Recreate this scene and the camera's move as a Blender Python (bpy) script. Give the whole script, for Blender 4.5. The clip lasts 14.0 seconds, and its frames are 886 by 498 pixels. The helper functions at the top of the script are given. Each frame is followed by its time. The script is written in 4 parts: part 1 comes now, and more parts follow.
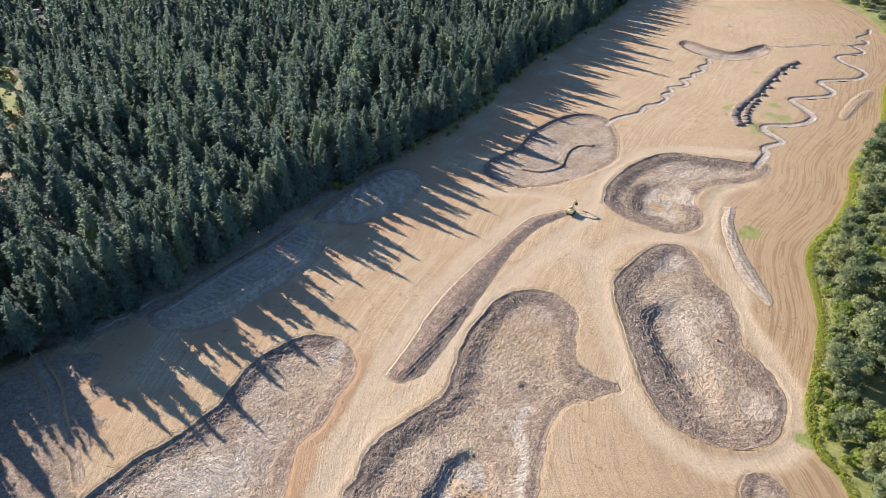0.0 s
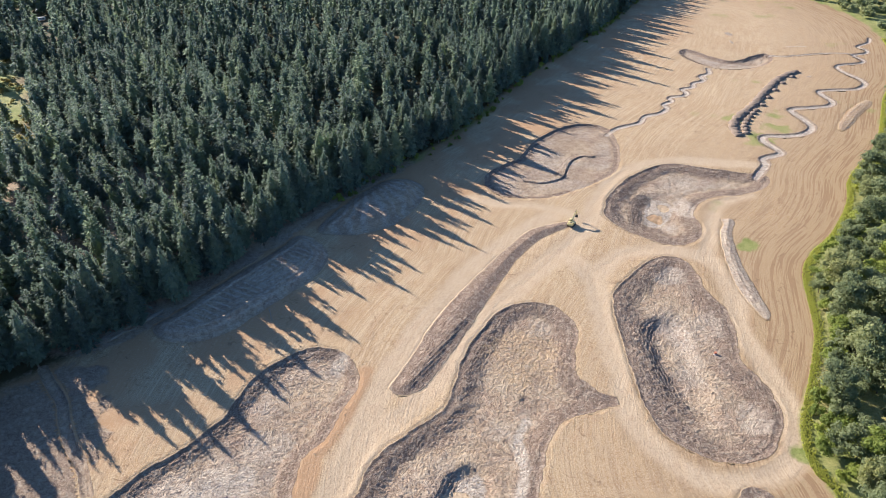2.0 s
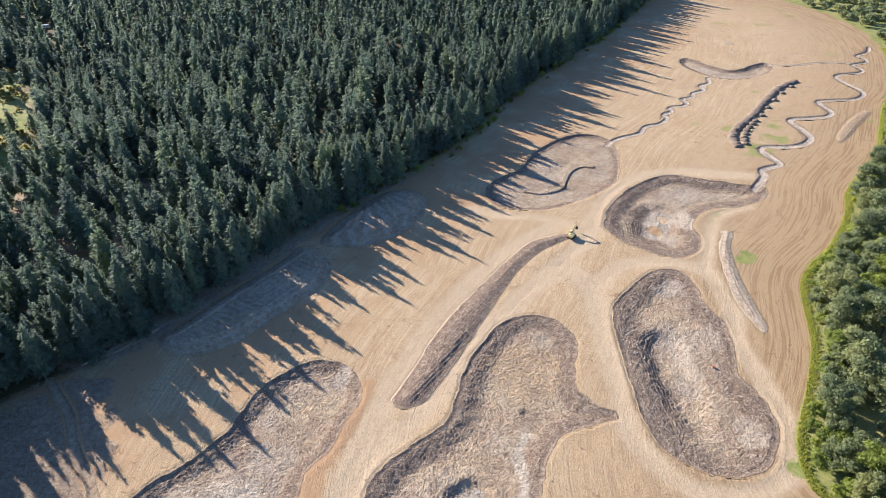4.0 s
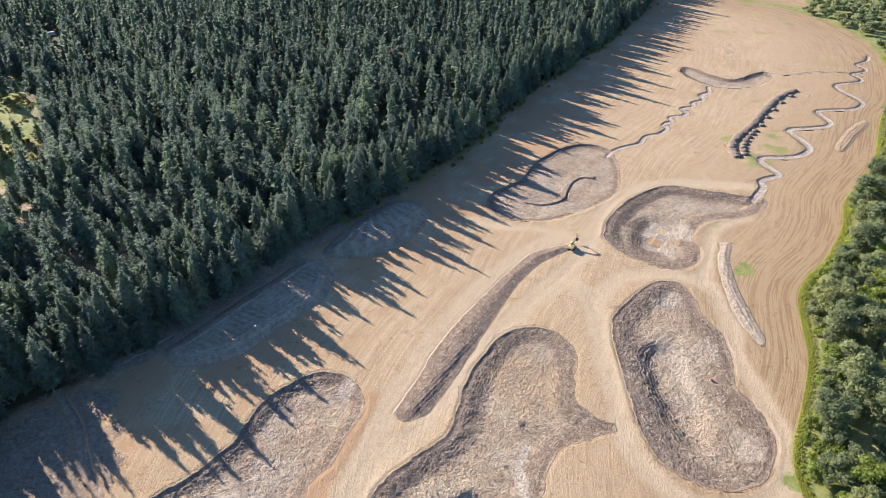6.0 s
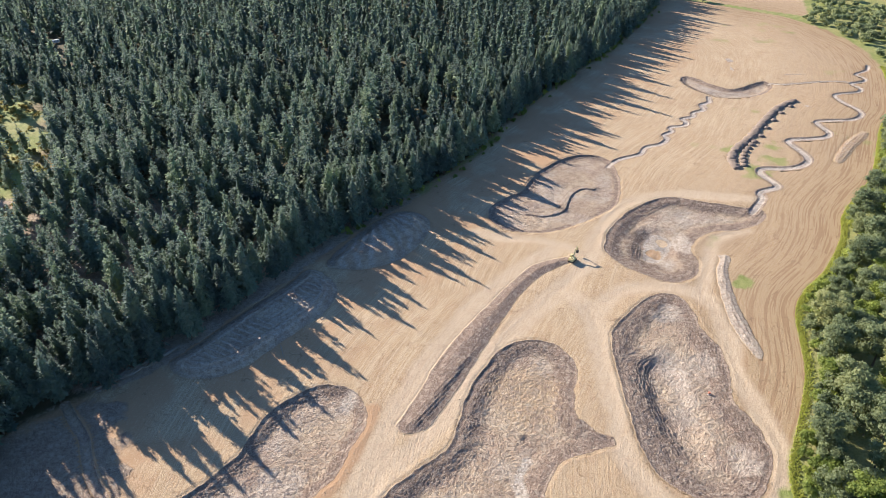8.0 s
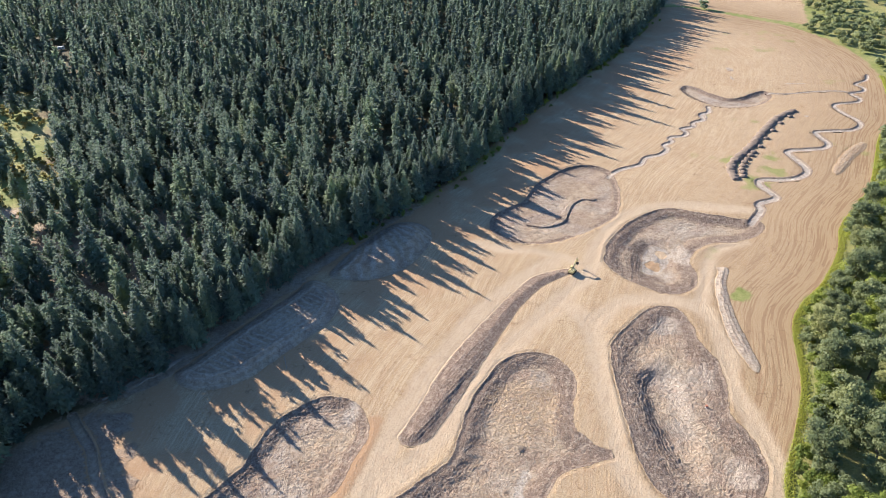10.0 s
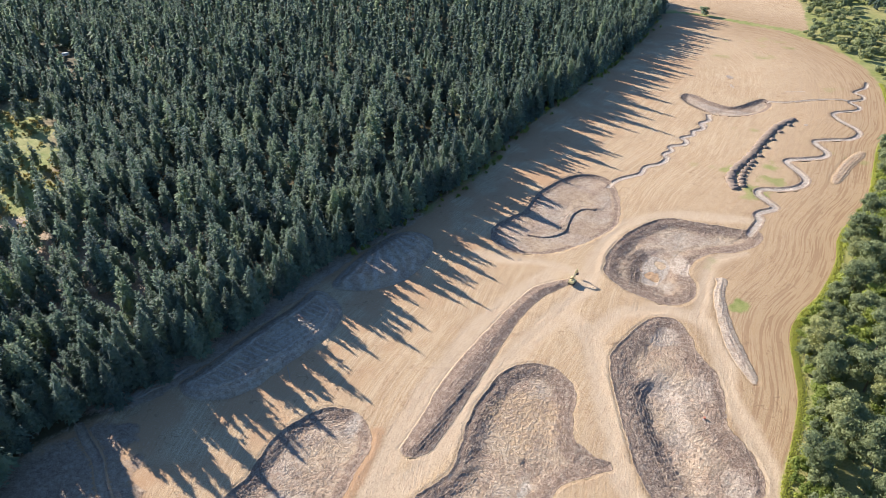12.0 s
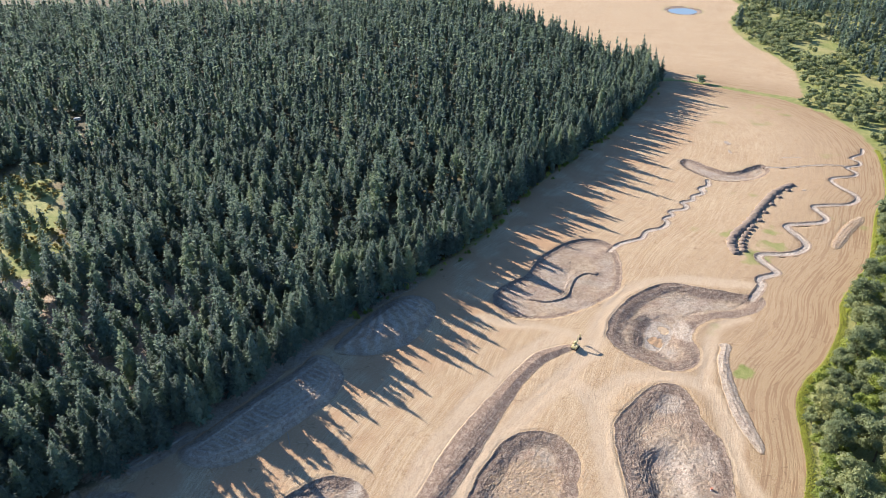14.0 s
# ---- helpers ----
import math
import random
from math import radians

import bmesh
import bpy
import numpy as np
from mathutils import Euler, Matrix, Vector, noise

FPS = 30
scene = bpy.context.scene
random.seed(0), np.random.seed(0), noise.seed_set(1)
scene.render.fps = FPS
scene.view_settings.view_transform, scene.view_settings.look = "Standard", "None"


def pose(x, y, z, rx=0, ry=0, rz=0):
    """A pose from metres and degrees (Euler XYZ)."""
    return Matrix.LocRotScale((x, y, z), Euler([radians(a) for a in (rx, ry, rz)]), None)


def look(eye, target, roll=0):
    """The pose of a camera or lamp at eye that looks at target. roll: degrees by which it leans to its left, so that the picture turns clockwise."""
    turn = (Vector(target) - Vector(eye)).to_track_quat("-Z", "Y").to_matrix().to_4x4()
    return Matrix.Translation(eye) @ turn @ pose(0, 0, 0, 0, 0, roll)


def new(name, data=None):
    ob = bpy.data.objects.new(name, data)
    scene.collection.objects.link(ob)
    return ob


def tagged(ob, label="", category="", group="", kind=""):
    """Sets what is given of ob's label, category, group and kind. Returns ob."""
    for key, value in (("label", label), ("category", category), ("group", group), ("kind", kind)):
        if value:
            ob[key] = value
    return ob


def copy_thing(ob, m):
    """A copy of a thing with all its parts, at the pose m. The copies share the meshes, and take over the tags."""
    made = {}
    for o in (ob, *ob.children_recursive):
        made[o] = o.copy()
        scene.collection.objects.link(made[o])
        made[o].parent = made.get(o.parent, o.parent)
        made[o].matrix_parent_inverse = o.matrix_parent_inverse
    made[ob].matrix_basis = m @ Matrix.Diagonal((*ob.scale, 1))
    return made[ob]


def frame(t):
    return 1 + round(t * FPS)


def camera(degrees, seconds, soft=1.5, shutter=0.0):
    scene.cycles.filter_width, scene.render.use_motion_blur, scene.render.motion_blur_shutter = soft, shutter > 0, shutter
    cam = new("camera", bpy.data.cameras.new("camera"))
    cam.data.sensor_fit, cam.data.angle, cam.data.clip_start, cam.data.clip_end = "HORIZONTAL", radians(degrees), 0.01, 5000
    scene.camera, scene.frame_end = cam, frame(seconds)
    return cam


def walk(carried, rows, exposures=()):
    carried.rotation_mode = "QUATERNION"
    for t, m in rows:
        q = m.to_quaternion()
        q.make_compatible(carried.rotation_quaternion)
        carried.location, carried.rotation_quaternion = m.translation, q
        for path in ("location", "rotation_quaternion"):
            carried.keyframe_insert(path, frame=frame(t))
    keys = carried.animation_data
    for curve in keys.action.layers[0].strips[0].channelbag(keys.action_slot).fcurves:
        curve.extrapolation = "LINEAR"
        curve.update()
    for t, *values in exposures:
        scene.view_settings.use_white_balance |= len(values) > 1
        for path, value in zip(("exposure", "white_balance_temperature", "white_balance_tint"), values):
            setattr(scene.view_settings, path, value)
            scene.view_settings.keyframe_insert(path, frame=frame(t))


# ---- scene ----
cam = camera(64.4, 14.0, 0.9)
METRES, EYE, TILT, LEAN, TURN = 36.0, 144.5, -33.72, 1.17, 0.0
ROWS = [
    (0.0, 0.0, 0.0, 0.0, 0.0, 0.0, -0.0),
    (0.5, 0.0009, -0.0215, 0.031, 0.04, 0.0, -0.0),
    (1.0, 0.0007, -0.0426, 0.0611, 0.07, 0.02, -0.01),
    (1.5, 0.0008, -0.0636, 0.0906, 0.11, 0.05, -0.04),
    (2.0, 0.0002, -0.0853, 0.1196, 0.13, 0.06, -0.06),
    (2.5, -0.0011, -0.1069, 0.1477, 0.15, 0.09, -0.09),
    (3.0, -0.0025, -0.1284, 0.1776, 0.17, 0.11, -0.11),
    (5.5, -0.0023, -0.2398, 0.3276, 0.35, 0.17, -0.2),
    (6.0, -0.002, -0.2624, 0.3568, 0.38, 0.19, -0.22),
    (6.5, -0.0017, -0.2848, 0.3882, 0.42, 0.21, -0.24),
    (7.0, -0.0011, -0.3074, 0.4183, 0.46, 0.25, -0.26),
    (7.5, -0.0021, -0.3308, 0.4496, 0.49, 0.27, -0.27),
    (8.0, -0.0025, -0.3544, 0.4801, 0.52, 0.29, -0.31),
    (10.5, -0.0026, -0.4724, 0.6382, 0.66, 0.34, -0.5),
    (11.0, -0.0024, -0.4951, 0.6709, 0.69, 0.33, -0.52),
    (11.5, -0.0022, -0.5182, 0.7023, 0.73, 0.32, -0.53),
    (12.0, -0.0025, -0.5411, 0.7327, 0.76, 0.32, -0.56),
    (12.5, -0.0029, -0.563, 0.7605, 0.79, 0.34, -0.59),
    (13.0, -0.0045, -0.5737, 0.7793, 0.81, 0.39, -0.65),
    (13.5, -0.0063, -0.5759, 0.7975, 0.86, 2.88, -0.73),
    (14.0, -0.0033, -0.5801, 0.7851, 0.95, 5.19, -0.74),
]
walk(cam, [(t, pose(0, 0, EYE, TILT, LEAN, TURN) @ pose(METRES * x, METRES * y, METRES * z, 90 + pitch, roll, yaw)) for t, x, y, z, yaw, pitch, roll in ROWS],
     [(0.0, 1.28), (8.0, 1.34), (14.0, 1.4)])

# ---- world, sun ----
SUN_AZ, SUN_EL = radians(-46.0), radians(21.3)      # azimuth from +y towards +x
world = bpy.data.worlds.new("sky")
scene.world = world
world.use_nodes = True
sky = world.node_tree.nodes.new("ShaderNodeTexSky")
sky.sky_type, sky.sun_disc = "NISHITA", False
sky.sun_elevation, sky.sun_rotation = SUN_EL, SUN_AZ
sky.altitude, sky.dust_density, sky.ozone_density = 900, 0.6, 6.0
back = world.node_tree.nodes["Background"]
back.inputs["Strength"].default_value = 0.086
world.node_tree.links.new(sky.outputs["Color"], back.inputs["Color"])

to_sun = Vector((math.sin(SUN_AZ) * math.cos(SUN_EL), math.cos(SUN_AZ) * math.cos(SUN_EL), math.sin(SUN_EL)))
sun = new("sun", bpy.data.lights.new("sun", "SUN"))
sun.data.energy, sun.data.angle, sun.data.color = 5.0, radians(0.53), (1.0, 0.91, 0.815)
sun.matrix_world = look(to_sun * 400, (0, 0, 0))


# ---- materials ----
class Nodes:
    """A small hand for node trees."""

    def __init__(self, name):
        self.mat = bpy.data.materials.new(name)
        self.mat.use_nodes = True
        self.tree = self.mat.node_tree
        self.bsdf = self.tree.nodes["Principled BSDF"]
        self.bsdf.inputs["Specular IOR Level"].default_value = 0.2

    def node(self, kind, **inputs):
        n = self.tree.nodes.new(kind)
        for k, v in inputs.items():
            self.put(n.inputs[k.replace("_", " ")], v)
        return n

    def put(self, socket, v):
        if isinstance(v, bpy.types.NodeSocket):
            self.tree.links.new(v, socket)
        else:
            socket.default_value = v

    def mix(self, fac, a, b, mode="MIX"):
        n = self.tree.nodes.new("ShaderNodeMix")
        n.data_type, n.blend_type = "RGBA", mode
        self.put(n.inputs[0], fac)
        self.put(n.inputs[6], (*a, 1) if isinstance(a, tuple) else a)
        self.put(n.inputs[7], (*b, 1) if isinstance(b, tuple) else b)
        return n.outputs[2]

    def math(self, op, a, b=0.0, clamp=False):
        n = self.tree.nodes.new("ShaderNodeMath")
        n.operation, n.use_clamp = op, clamp
        self.put(n.inputs[0], a)
        self.put(n.inputs[1], b)
        return n.outputs[0]

    def noise(self, scale, detail=3.0, rough=0.55, vector=None, distort=0.0):
        n = self.node("ShaderNodeTexNoise", Scale=scale, Detail=detail, Roughness=rough, Distortion=distort)
        if vector is not None:
            self.put(n.inputs["Vector"], vector)
        return n.outputs["Fac"]

    def ramp(self, fac, lo, hi):
        n = self.node("ShaderNodeMapRange", Value=fac)
        n.inputs["From Min"].default_value, n.inputs["From Max"].default_value = lo, hi
        return n.outputs[0]

    def attr(self, name):
        n = self.tree.nodes.new("ShaderNodeAttribute")
        n.attribute_name = name
        return n

    def place(self):
        return self.tree.nodes.new("ShaderNodeNewGeometry").outputs["Position"]

    def scaled(self, vector, x, y, z=1.0):
        n = self.node("ShaderNodeMapping", Vector=vector)
        n.inputs["Scale"].default_value = (x, y, z)
        return n.outputs[0]

    def finish(self, color, rough=0.9, height=None, strength=0.5, distance=0.1):
        self.put(self.bsdf.inputs["Base Color"], (*color, 1) if isinstance(color, tuple) else color)
        self.put(self.bsdf.inputs["Roughness"], rough)
        if height is not None:
            b = self.node("ShaderNodeBump", Height=height, Strength=strength, Distance=distance)
            self.put(self.bsdf.inputs["Normal"], b.outputs[0])
        return self.mat


def earth_material():
    m = Nodes("earth")
    p = m.place()
    soil, cover, flow = m.attr("soil"), m.attr("cover"), m.attr("flow").outputs["Vector"]
    s = m.node("ShaderNodeSeparateColor", Color=soil.outputs["Color"])
    c = m.node("ShaderNodeSeparateColor", Color=cover.outputs["Color"])
    big, mid = m.noise(0.03, 4, vector=p), m.noise(0.2, 5, 0.65, vector=p)
    fine, grit = m.noise(1.5, 5, 0.78, vector=p), m.noise(3.2, 3, 0.75, vector=p)
    frayed = m.math("MULTIPLY", m.math("SUBTRACT", m.noise(0.7, 5, 0.7, vector=p), 0.5), 0.9)

    def crisp(mask, lo=0.38, hi=0.62):
        """A soft mask of the plan with a frayed, natural edge."""
        soft = m.math("MULTIPLY", frayed, m.math("MULTIPLY", m.math("MULTIPLY", mask, m.math("SUBTRACT", 1.0, mask)), 4.0))
        return m.ramp(m.math("ADD", mask, soft), lo, hi)

    mud, damp_shade, pale = crisp(s.outputs[0]), crisp(s.outputs[1], 0.1, 0.9), crisp(s.outputs[2], 0.15, 0.85)
    track, grass, litter = crisp(c.outputs[0], 0.1, 0.9), crisp(c.outputs[1], 0.2, 0.8), crisp(c.outputs[2], 0.2, 0.8)
    brown = m.node("ShaderNodeSeparateXYZ", Vector=flow).outputs[2]
    rows = m.noise(1.0, 3, 0.6, vector=m.scaled(flow, 0.9, 0.03, 0.0))
    rows2 = m.noise(1.0, 5, 0.75, vector=m.scaled(flow, 2.6, 0.14, 0.0))
    turned = m.noise(1.0, 4, 0.7, vector=m.scaled(p, 0.9, 0.12, 0.0))
    # stubble field
    straw = m.mix(m.ramp(big, 0.35, 0.65), (0.465, 0.33, 0.19), (0.41, 0.27, 0.145))
    straw = m.mix(m.math("MULTIPLY", m.ramp(rows, 0.47, 0.57), 0.7), straw, (0.55, 0.42, 0.27))
    straw = m.mix(m.math("MULTIPLY", m.ramp(rows2, 0.48, 0.6), 0.6), straw, (0.27, 0.168, 0.095))
    straw = m.mix(m.math("MULTIPLY", m.ramp(turned, 0.55, 0.72), 0.4), straw, (0.56, 0.43, 0.30))
    straw = m.mix(m.math("MULTIPLY", m.ramp(mid, 0.52, 0.72), 0.55), straw, (0.37, 0.215, 0.12))
    straw = m.mix(m.math("MULTIPLY", m.ramp(fine, 0.5, 0.58), 0.6), straw, (0.24, 0.155, 0.088))
    straw = m.mix(m.math("MULTIPLY", m.ramp(grit, 0.5, 0.57), 0.6), straw, (0.64, 0.51, 0.36))
    side = m.node("ShaderNodeSeparateXYZ", Vector=flow).outputs[0]
    straw = m.mix(m.math("MULTIPLY", m.ramp(m.math("ADD", side, m.math("MULTIPLY", big, 40.0)), 70.0, 20.0), 0.75), straw, (0.35, 0.245, 0.14))
    straw = m.mix(m.math("MULTIPLY", m.math("MULTIPLY", m.ramp(side, 75.0, 10.0), m.ramp(rows, 0.5, 0.55)), 0.65), straw, (0.26, 0.155, 0.085))
    straw = m.mix(m.math("MULTIPLY", crisp(cover.outputs["Alpha"], 0.1, 0.9), m.ramp(fine, 0.3, 0.5)), straw, (0.415, 0.255, 0.145))
    lines = m.noise(0.11, 2, 0.5, vector=p, distort=0.8)
    lines = m.math("MULTIPLY", m.ramp(m.math("ABSOLUTE", m.math("SUBTRACT", lines, 0.5)), 0.012, 0.003), m.ramp(mid, 0.48, 0.56))
    straw = m.mix(m.math("MULTIPLY", lines, 0.6), straw, (0.21, 0.135, 0.08))
    # driven, bare ground
    bare = m.mix(m.ramp(rows2, 0.4, 0.62), (0.485, 0.36, 0.235), (0.55, 0.43, 0.30))
    bare = m.mix(m.math("MULTIPLY", m.ramp(mid, 0.5, 0.75), 0.5), bare, (0.44, 0.31, 0.205))
    bare = m.mix(m.math("MULTIPLY", m.ramp(fine, 0.51, 0.6), 0.55), bare, (0.33, 0.235, 0.16))
    col = m.mix(track, straw, bare)
    # grass and forest litter
    green = m.mix(m.ramp(mid, 0.35, 0.7), (0.185, 0.225, 0.06), (0.34, 0.335, 0.125))
    green = m.mix(m.math("MULTIPLY", m.ramp(big, 0.42, 0.62), 0.65), green, (0.42, 0.36, 0.165))
    green = m.mix(m.math("MULTIPLY", m.ramp(fine, 0.45, 0.7), 0.6), green, (0.06, 0.08, 0.02))
    col = m.mix(grass, col, green)
    duff = m.mix(m.ramp(mid, 0.35, 0.7), (0.07, 0.065, 0.032), (0.13, 0.10, 0.055))
    col = m.mix(litter, col, duff)
    # dug soil: worm-like scraped ridges over patches of tan, brown and pale clay
    strokes = []
    for turn in (25.0, 85.0, 145.0):
        lay = m.node("ShaderNodeMapping", Vector=p)
        lay.vector_type = "TEXTURE"
        lay.inputs["Rotation"].default_value = (0, 0, radians(turn))
        lay.inputs["Scale"].default_value = (0.42, 1.25, 1.0)
        strokes.append(m.noise(1.0, 3, 0.62, vector=lay.outputs[0], distort=0.9))
    lie = m.noise(0.16, 2, 0.5, vector=p)
    stroke = m.node("ShaderNodeMix", Factor=m.ramp(lie, 0.44, 0.5), A=strokes[0], B=strokes[1]).outputs[0]
    stroke = m.node("ShaderNodeMix", Factor=m.ramp(lie, 0.53, 0.58), A=stroke, B=strokes[2]).outputs[0]
    worm = m.ramp(stroke, 0.42, 0.6)
    clods = m.noise(1.3, 6, 0.8, vector=p, distort=1.2)
    patch = m.noise(0.075, 4, 0.6, vector=p)
    dug = m.mix(m.ramp(mid, 0.35, 0.65), (0.425, 0.307, 0.203), (0.345, 0.237, 0.158))
    dug = m.mix(m.ramp(patch, 0.5, 0.62), dug, (0.485, 0.362, 0.238))
    dug = m.mix(m.math("MULTIPLY", m.ramp(patch, 0.47, 0.38), 0.85), dug, (0.30, 0.197, 0.142))
    dug = m.mix(m.math("MULTIPLY", m.ramp(clods, 0.48, 0.57), 0.6), dug, (0.48, 0.38, 0.285))
    # dark brown for damp soil and for wall shade put into the colour
    wet_shaded = m.mix(m.ramp(clods, 0.44, 0.57), (0.14, 0.094, 0.072), (0.27, 0.19, 0.143))
    clay = m.mix(m.ramp(clods, 0.43, 0.57), (0.42, 0.35, 0.283), (0.60, 0.53, 0.45))
    earth = m.mix(m.ramp(rows2, 0.4, 0.65), (0.245, 0.168, 0.125), (0.125, 0.083, 0.064))
    dug = m.mix(damp_shade, dug, wet_shaded)
    dug = m.mix(brown, dug, earth)
    dug = m.mix(pale, dug, clay)
    dug = m.mix(m.math("MULTIPLY", m.ramp(fine, 0.52, 0.6), 0.55), dug, (0.13, 0.088, 0.07))
    dug = m.mix(m.math("MULTIPLY", m.ramp(grit, 0.52, 0.59), 0.5), dug, (0.54, 0.45, 0.37))
    # stroke crests lighter: dry soil, with some of the relief's light painted in
    dug = m.mix(m.math("MULTIPLY", m.ramp(stroke, 0.5, 0.62), 0.28), dug, (0.58, 0.47, 0.355))
    mottle = m.noise(0.55, 4, 0.7, vector=p, distort=0.6)
    dug = m.mix(m.math("MULTIPLY", m.ramp(mottle, 0.52, 0.6), 0.4), dug, (0.2, 0.138, 0.103))
    dug = m.mix(m.math("MULTIPLY", m.ramp(mottle, 0.47, 0.39), 0.35), dug, (0.55, 0.46, 0.36))
    col = m.mix(mud, col, dug)
    h = m.math("ADD", m.math("MULTIPLY", rows2, 0.8), fine)
    relief = m.math("ADD", m.math("MULTIPLY", clods, 1.6), m.math("MULTIPLY", worm, 1.45))
    h = m.math("ADD", h, m.math("MULTIPLY", relief, mud))
    return m.finish(col, 0.95, h, 0.7, 0.32)


def leaf_material(name, dark, light, glow=0.25, haze_sheen=0.0):
    """Foliage: 'tint' shifts each plant, the noise each clump; thin leaves let some light through."""
    m = Nodes(name)
    p = m.place()
    tint = m.attr("tint").outputs["Fac"]
    rnd = m.node("ShaderNodeObjectInfo").outputs["Random"]
    v = m.math("FRACT", m.math("ADD", tint, rnd))
    n = m.noise(0.9, 3, vector=p)
    col = m.mix(m.math("ADD", m.math("MULTIPLY", v, 0.75), m.math("MULTIPLY", m.ramp(n, 0.3, 0.7), 0.35), True), dark, light)
    col = m.mix(m.math("MULTIPLY", m.ramp(v, 0.8, 1.0), 0.55), col, (light[0] * 1.35, light[1] * 1.15, light[2] * 0.8))
    m.put(m.bsdf.inputs["Base Color"], col)
    m.bsdf.inputs["Roughness"].default_value = 0.62
    m.bsdf.inputs["Specular IOR Level"].default_value = 0.15
    m.bsdf.inputs["Sheen Weight"].default_value = haze_sheen       # bluish sheen brightens backlit needles, standing in for haze
    m.bsdf.inputs["Sheen Roughness"].default_value = 0.45
    m.bsdf.inputs["Sheen Tint"].default_value = (0.72, 0.9, 1.0, 1)
    t = m.node("ShaderNodeBsdfTranslucent", Color=m.mix(0.5, col, light))
    mixed = m.node("ShaderNodeMixShader", Fac=glow)
    m.tree.links.new(m.bsdf.outputs[0], mixed.inputs[1])
    m.tree.links.new(t.outputs[0], mixed.inputs[2])
    m.tree.links.new(mixed.outputs[0], m.tree.nodes["Material Output"].inputs["Surface"])
    return m.mat


def plain_material(name, a, b, scale, rough=0.7, metal=0.0, bump=0.3):
    m = Nodes(name)
    n = m.noise(scale, 4, 0.6, vector=m.place())
    m.bsdf.inputs["Metallic"].default_value = metal
    return m.finish(m.mix(m.ramp(n, 0.3, 0.7), a, b), rough, n, bump, 0.03)


EARTH = earth_material()
NEEDLES = leaf_material("needles", (0.052, 0.08, 0.085), (0.245, 0.315, 0.22), 0.6, 0.45)
LEAVES = leaf_material("leaves", (0.115, 0.165, 0.045), (0.35, 0.40, 0.10), 0.5)
WILLOW = leaf_material("willow_leaves", (0.14, 0.18, 0.10), (0.31, 0.345, 0.175), 0.5)
TALLGRASS = leaf_material("tall_grass", (0.33, 0.37, 0.075), (0.52, 0.53, 0.14), 0.55)
DRYBRUSH = leaf_material("dry_brush", (0.15, 0.145, 0.05), (0.34, 0.285, 0.10), 0.4)
BARK = plain_material("bark", (0.10, 0.075, 0.055), (0.19, 0.15, 0.115), 3.0, 0.9)
DEADWOOD = plain_material("dead_wood", (0.22, 0.19, 0.16), (0.36, 0.32, 0.275), 4.0, 0.85)
YELLOW = plain_material("yellow_paint", (0.84, 0.70, 0.33), (0.72, 0.60, 0.32), 1.2, 0.5)
STEEL = plain_material("dark_steel", (0.045, 0.042, 0.04), (0.10, 0.085, 0.07), 5.0, 0.6)
GLASS = plain_material("cab_glass", (0.03, 0.04, 0.05), (0.045, 0.055, 0.065), 1.0, 0.08)
WHITE = plain_material("white_paint", (0.75, 0.75, 0.73), (0.82, 0.82, 0.80), 2.0, 0.4)
RED = plain_material("red_paint", (0.46, 0.17, 0.10), (0.55, 0.23, 0.15), 3.0, 0.5)
STONE = plain_material("stone", (0.27, 0.2, 0.13), (0.42, 0.32, 0.22), 2.5, 0.9)
SPOIL = plain_material("dark_spoil", (0.15, 0.113, 0.09), (0.31, 0.243, 0.19), 1.8, 0.95, 0.0, 1.0)


def water_material():
    m = Nodes("water")
    m.bsdf.inputs["Specular IOR Level"].default_value = 0.5
    n = m.noise(1.2, 2, vector=m.place())
    return m.finish((0.24, 0.27, 0.27), 0.12, n, 0.15, 0.02)


WATER = water_material()


# ---- plan helpers ----
def spline(points, closed, step=1.5):
    """A smooth line through the points of the plan."""
    p = np.array(points, float)
    n, out = len(p), []
    for i in range(n if closed else n - 1):
        a, b, c, d = ((p[(i + k) % n] for k in (-1, 0, 1, 2)) if closed else (p[min(max(i + k, 0), n - 1)] for k in (-1, 0, 1, 2)))
        for s in np.linspace(0, 1, max(2, int(np.hypot(*(c - b)) / step)), endpoint=False):
            out.append(0.5 * (2 * b + (c - a) * s + (2 * a - 5 * b + 4 * c - d) * s ** 2 + (3 * b - a - 3 * c + d) * s ** 3))
    if not closed:
        out.append(p[-1])
    return np.array(out)


def line_distance(x, y, line, closed):
    """Distance to a polyline, the side by winding (closed: inside minus), and the length along it."""
    best, along, run = np.full(x.shape, 1e9), np.zeros(x.shape), 0.0
    inside = np.zeros(x.shape, bool)
    ends = np.roll(line, -1, 0) if closed else line[1:]
    for (ax, ay), (bx, by) in zip(line if closed else line[:-1], ends):
        dx, dy = bx - ax, by - ay
        l2 = dx * dx + dy * dy + 1e-9
        s = np.clip(((x - ax) * dx + (y - ay) * dy) / l2, 0, 1)
        d = np.hypot(x - ax - s * dx, y - ay - s * dy)
        near = d < best
        along = np.where(near, run + s * l2 ** 0.5, along)
        best = np.minimum(best, d)
        run += l2 ** 0.5
        if closed:
            inside ^= ((ay > y) != (by > y)) & (x < dx * (y - ay) / (dy if abs(dy) > 1e-9 else 1e-9) + ax)
    return (np.where(inside, -best, best) if closed else best), along


TABLE = np.random.default_rng(5).random((256, 256))


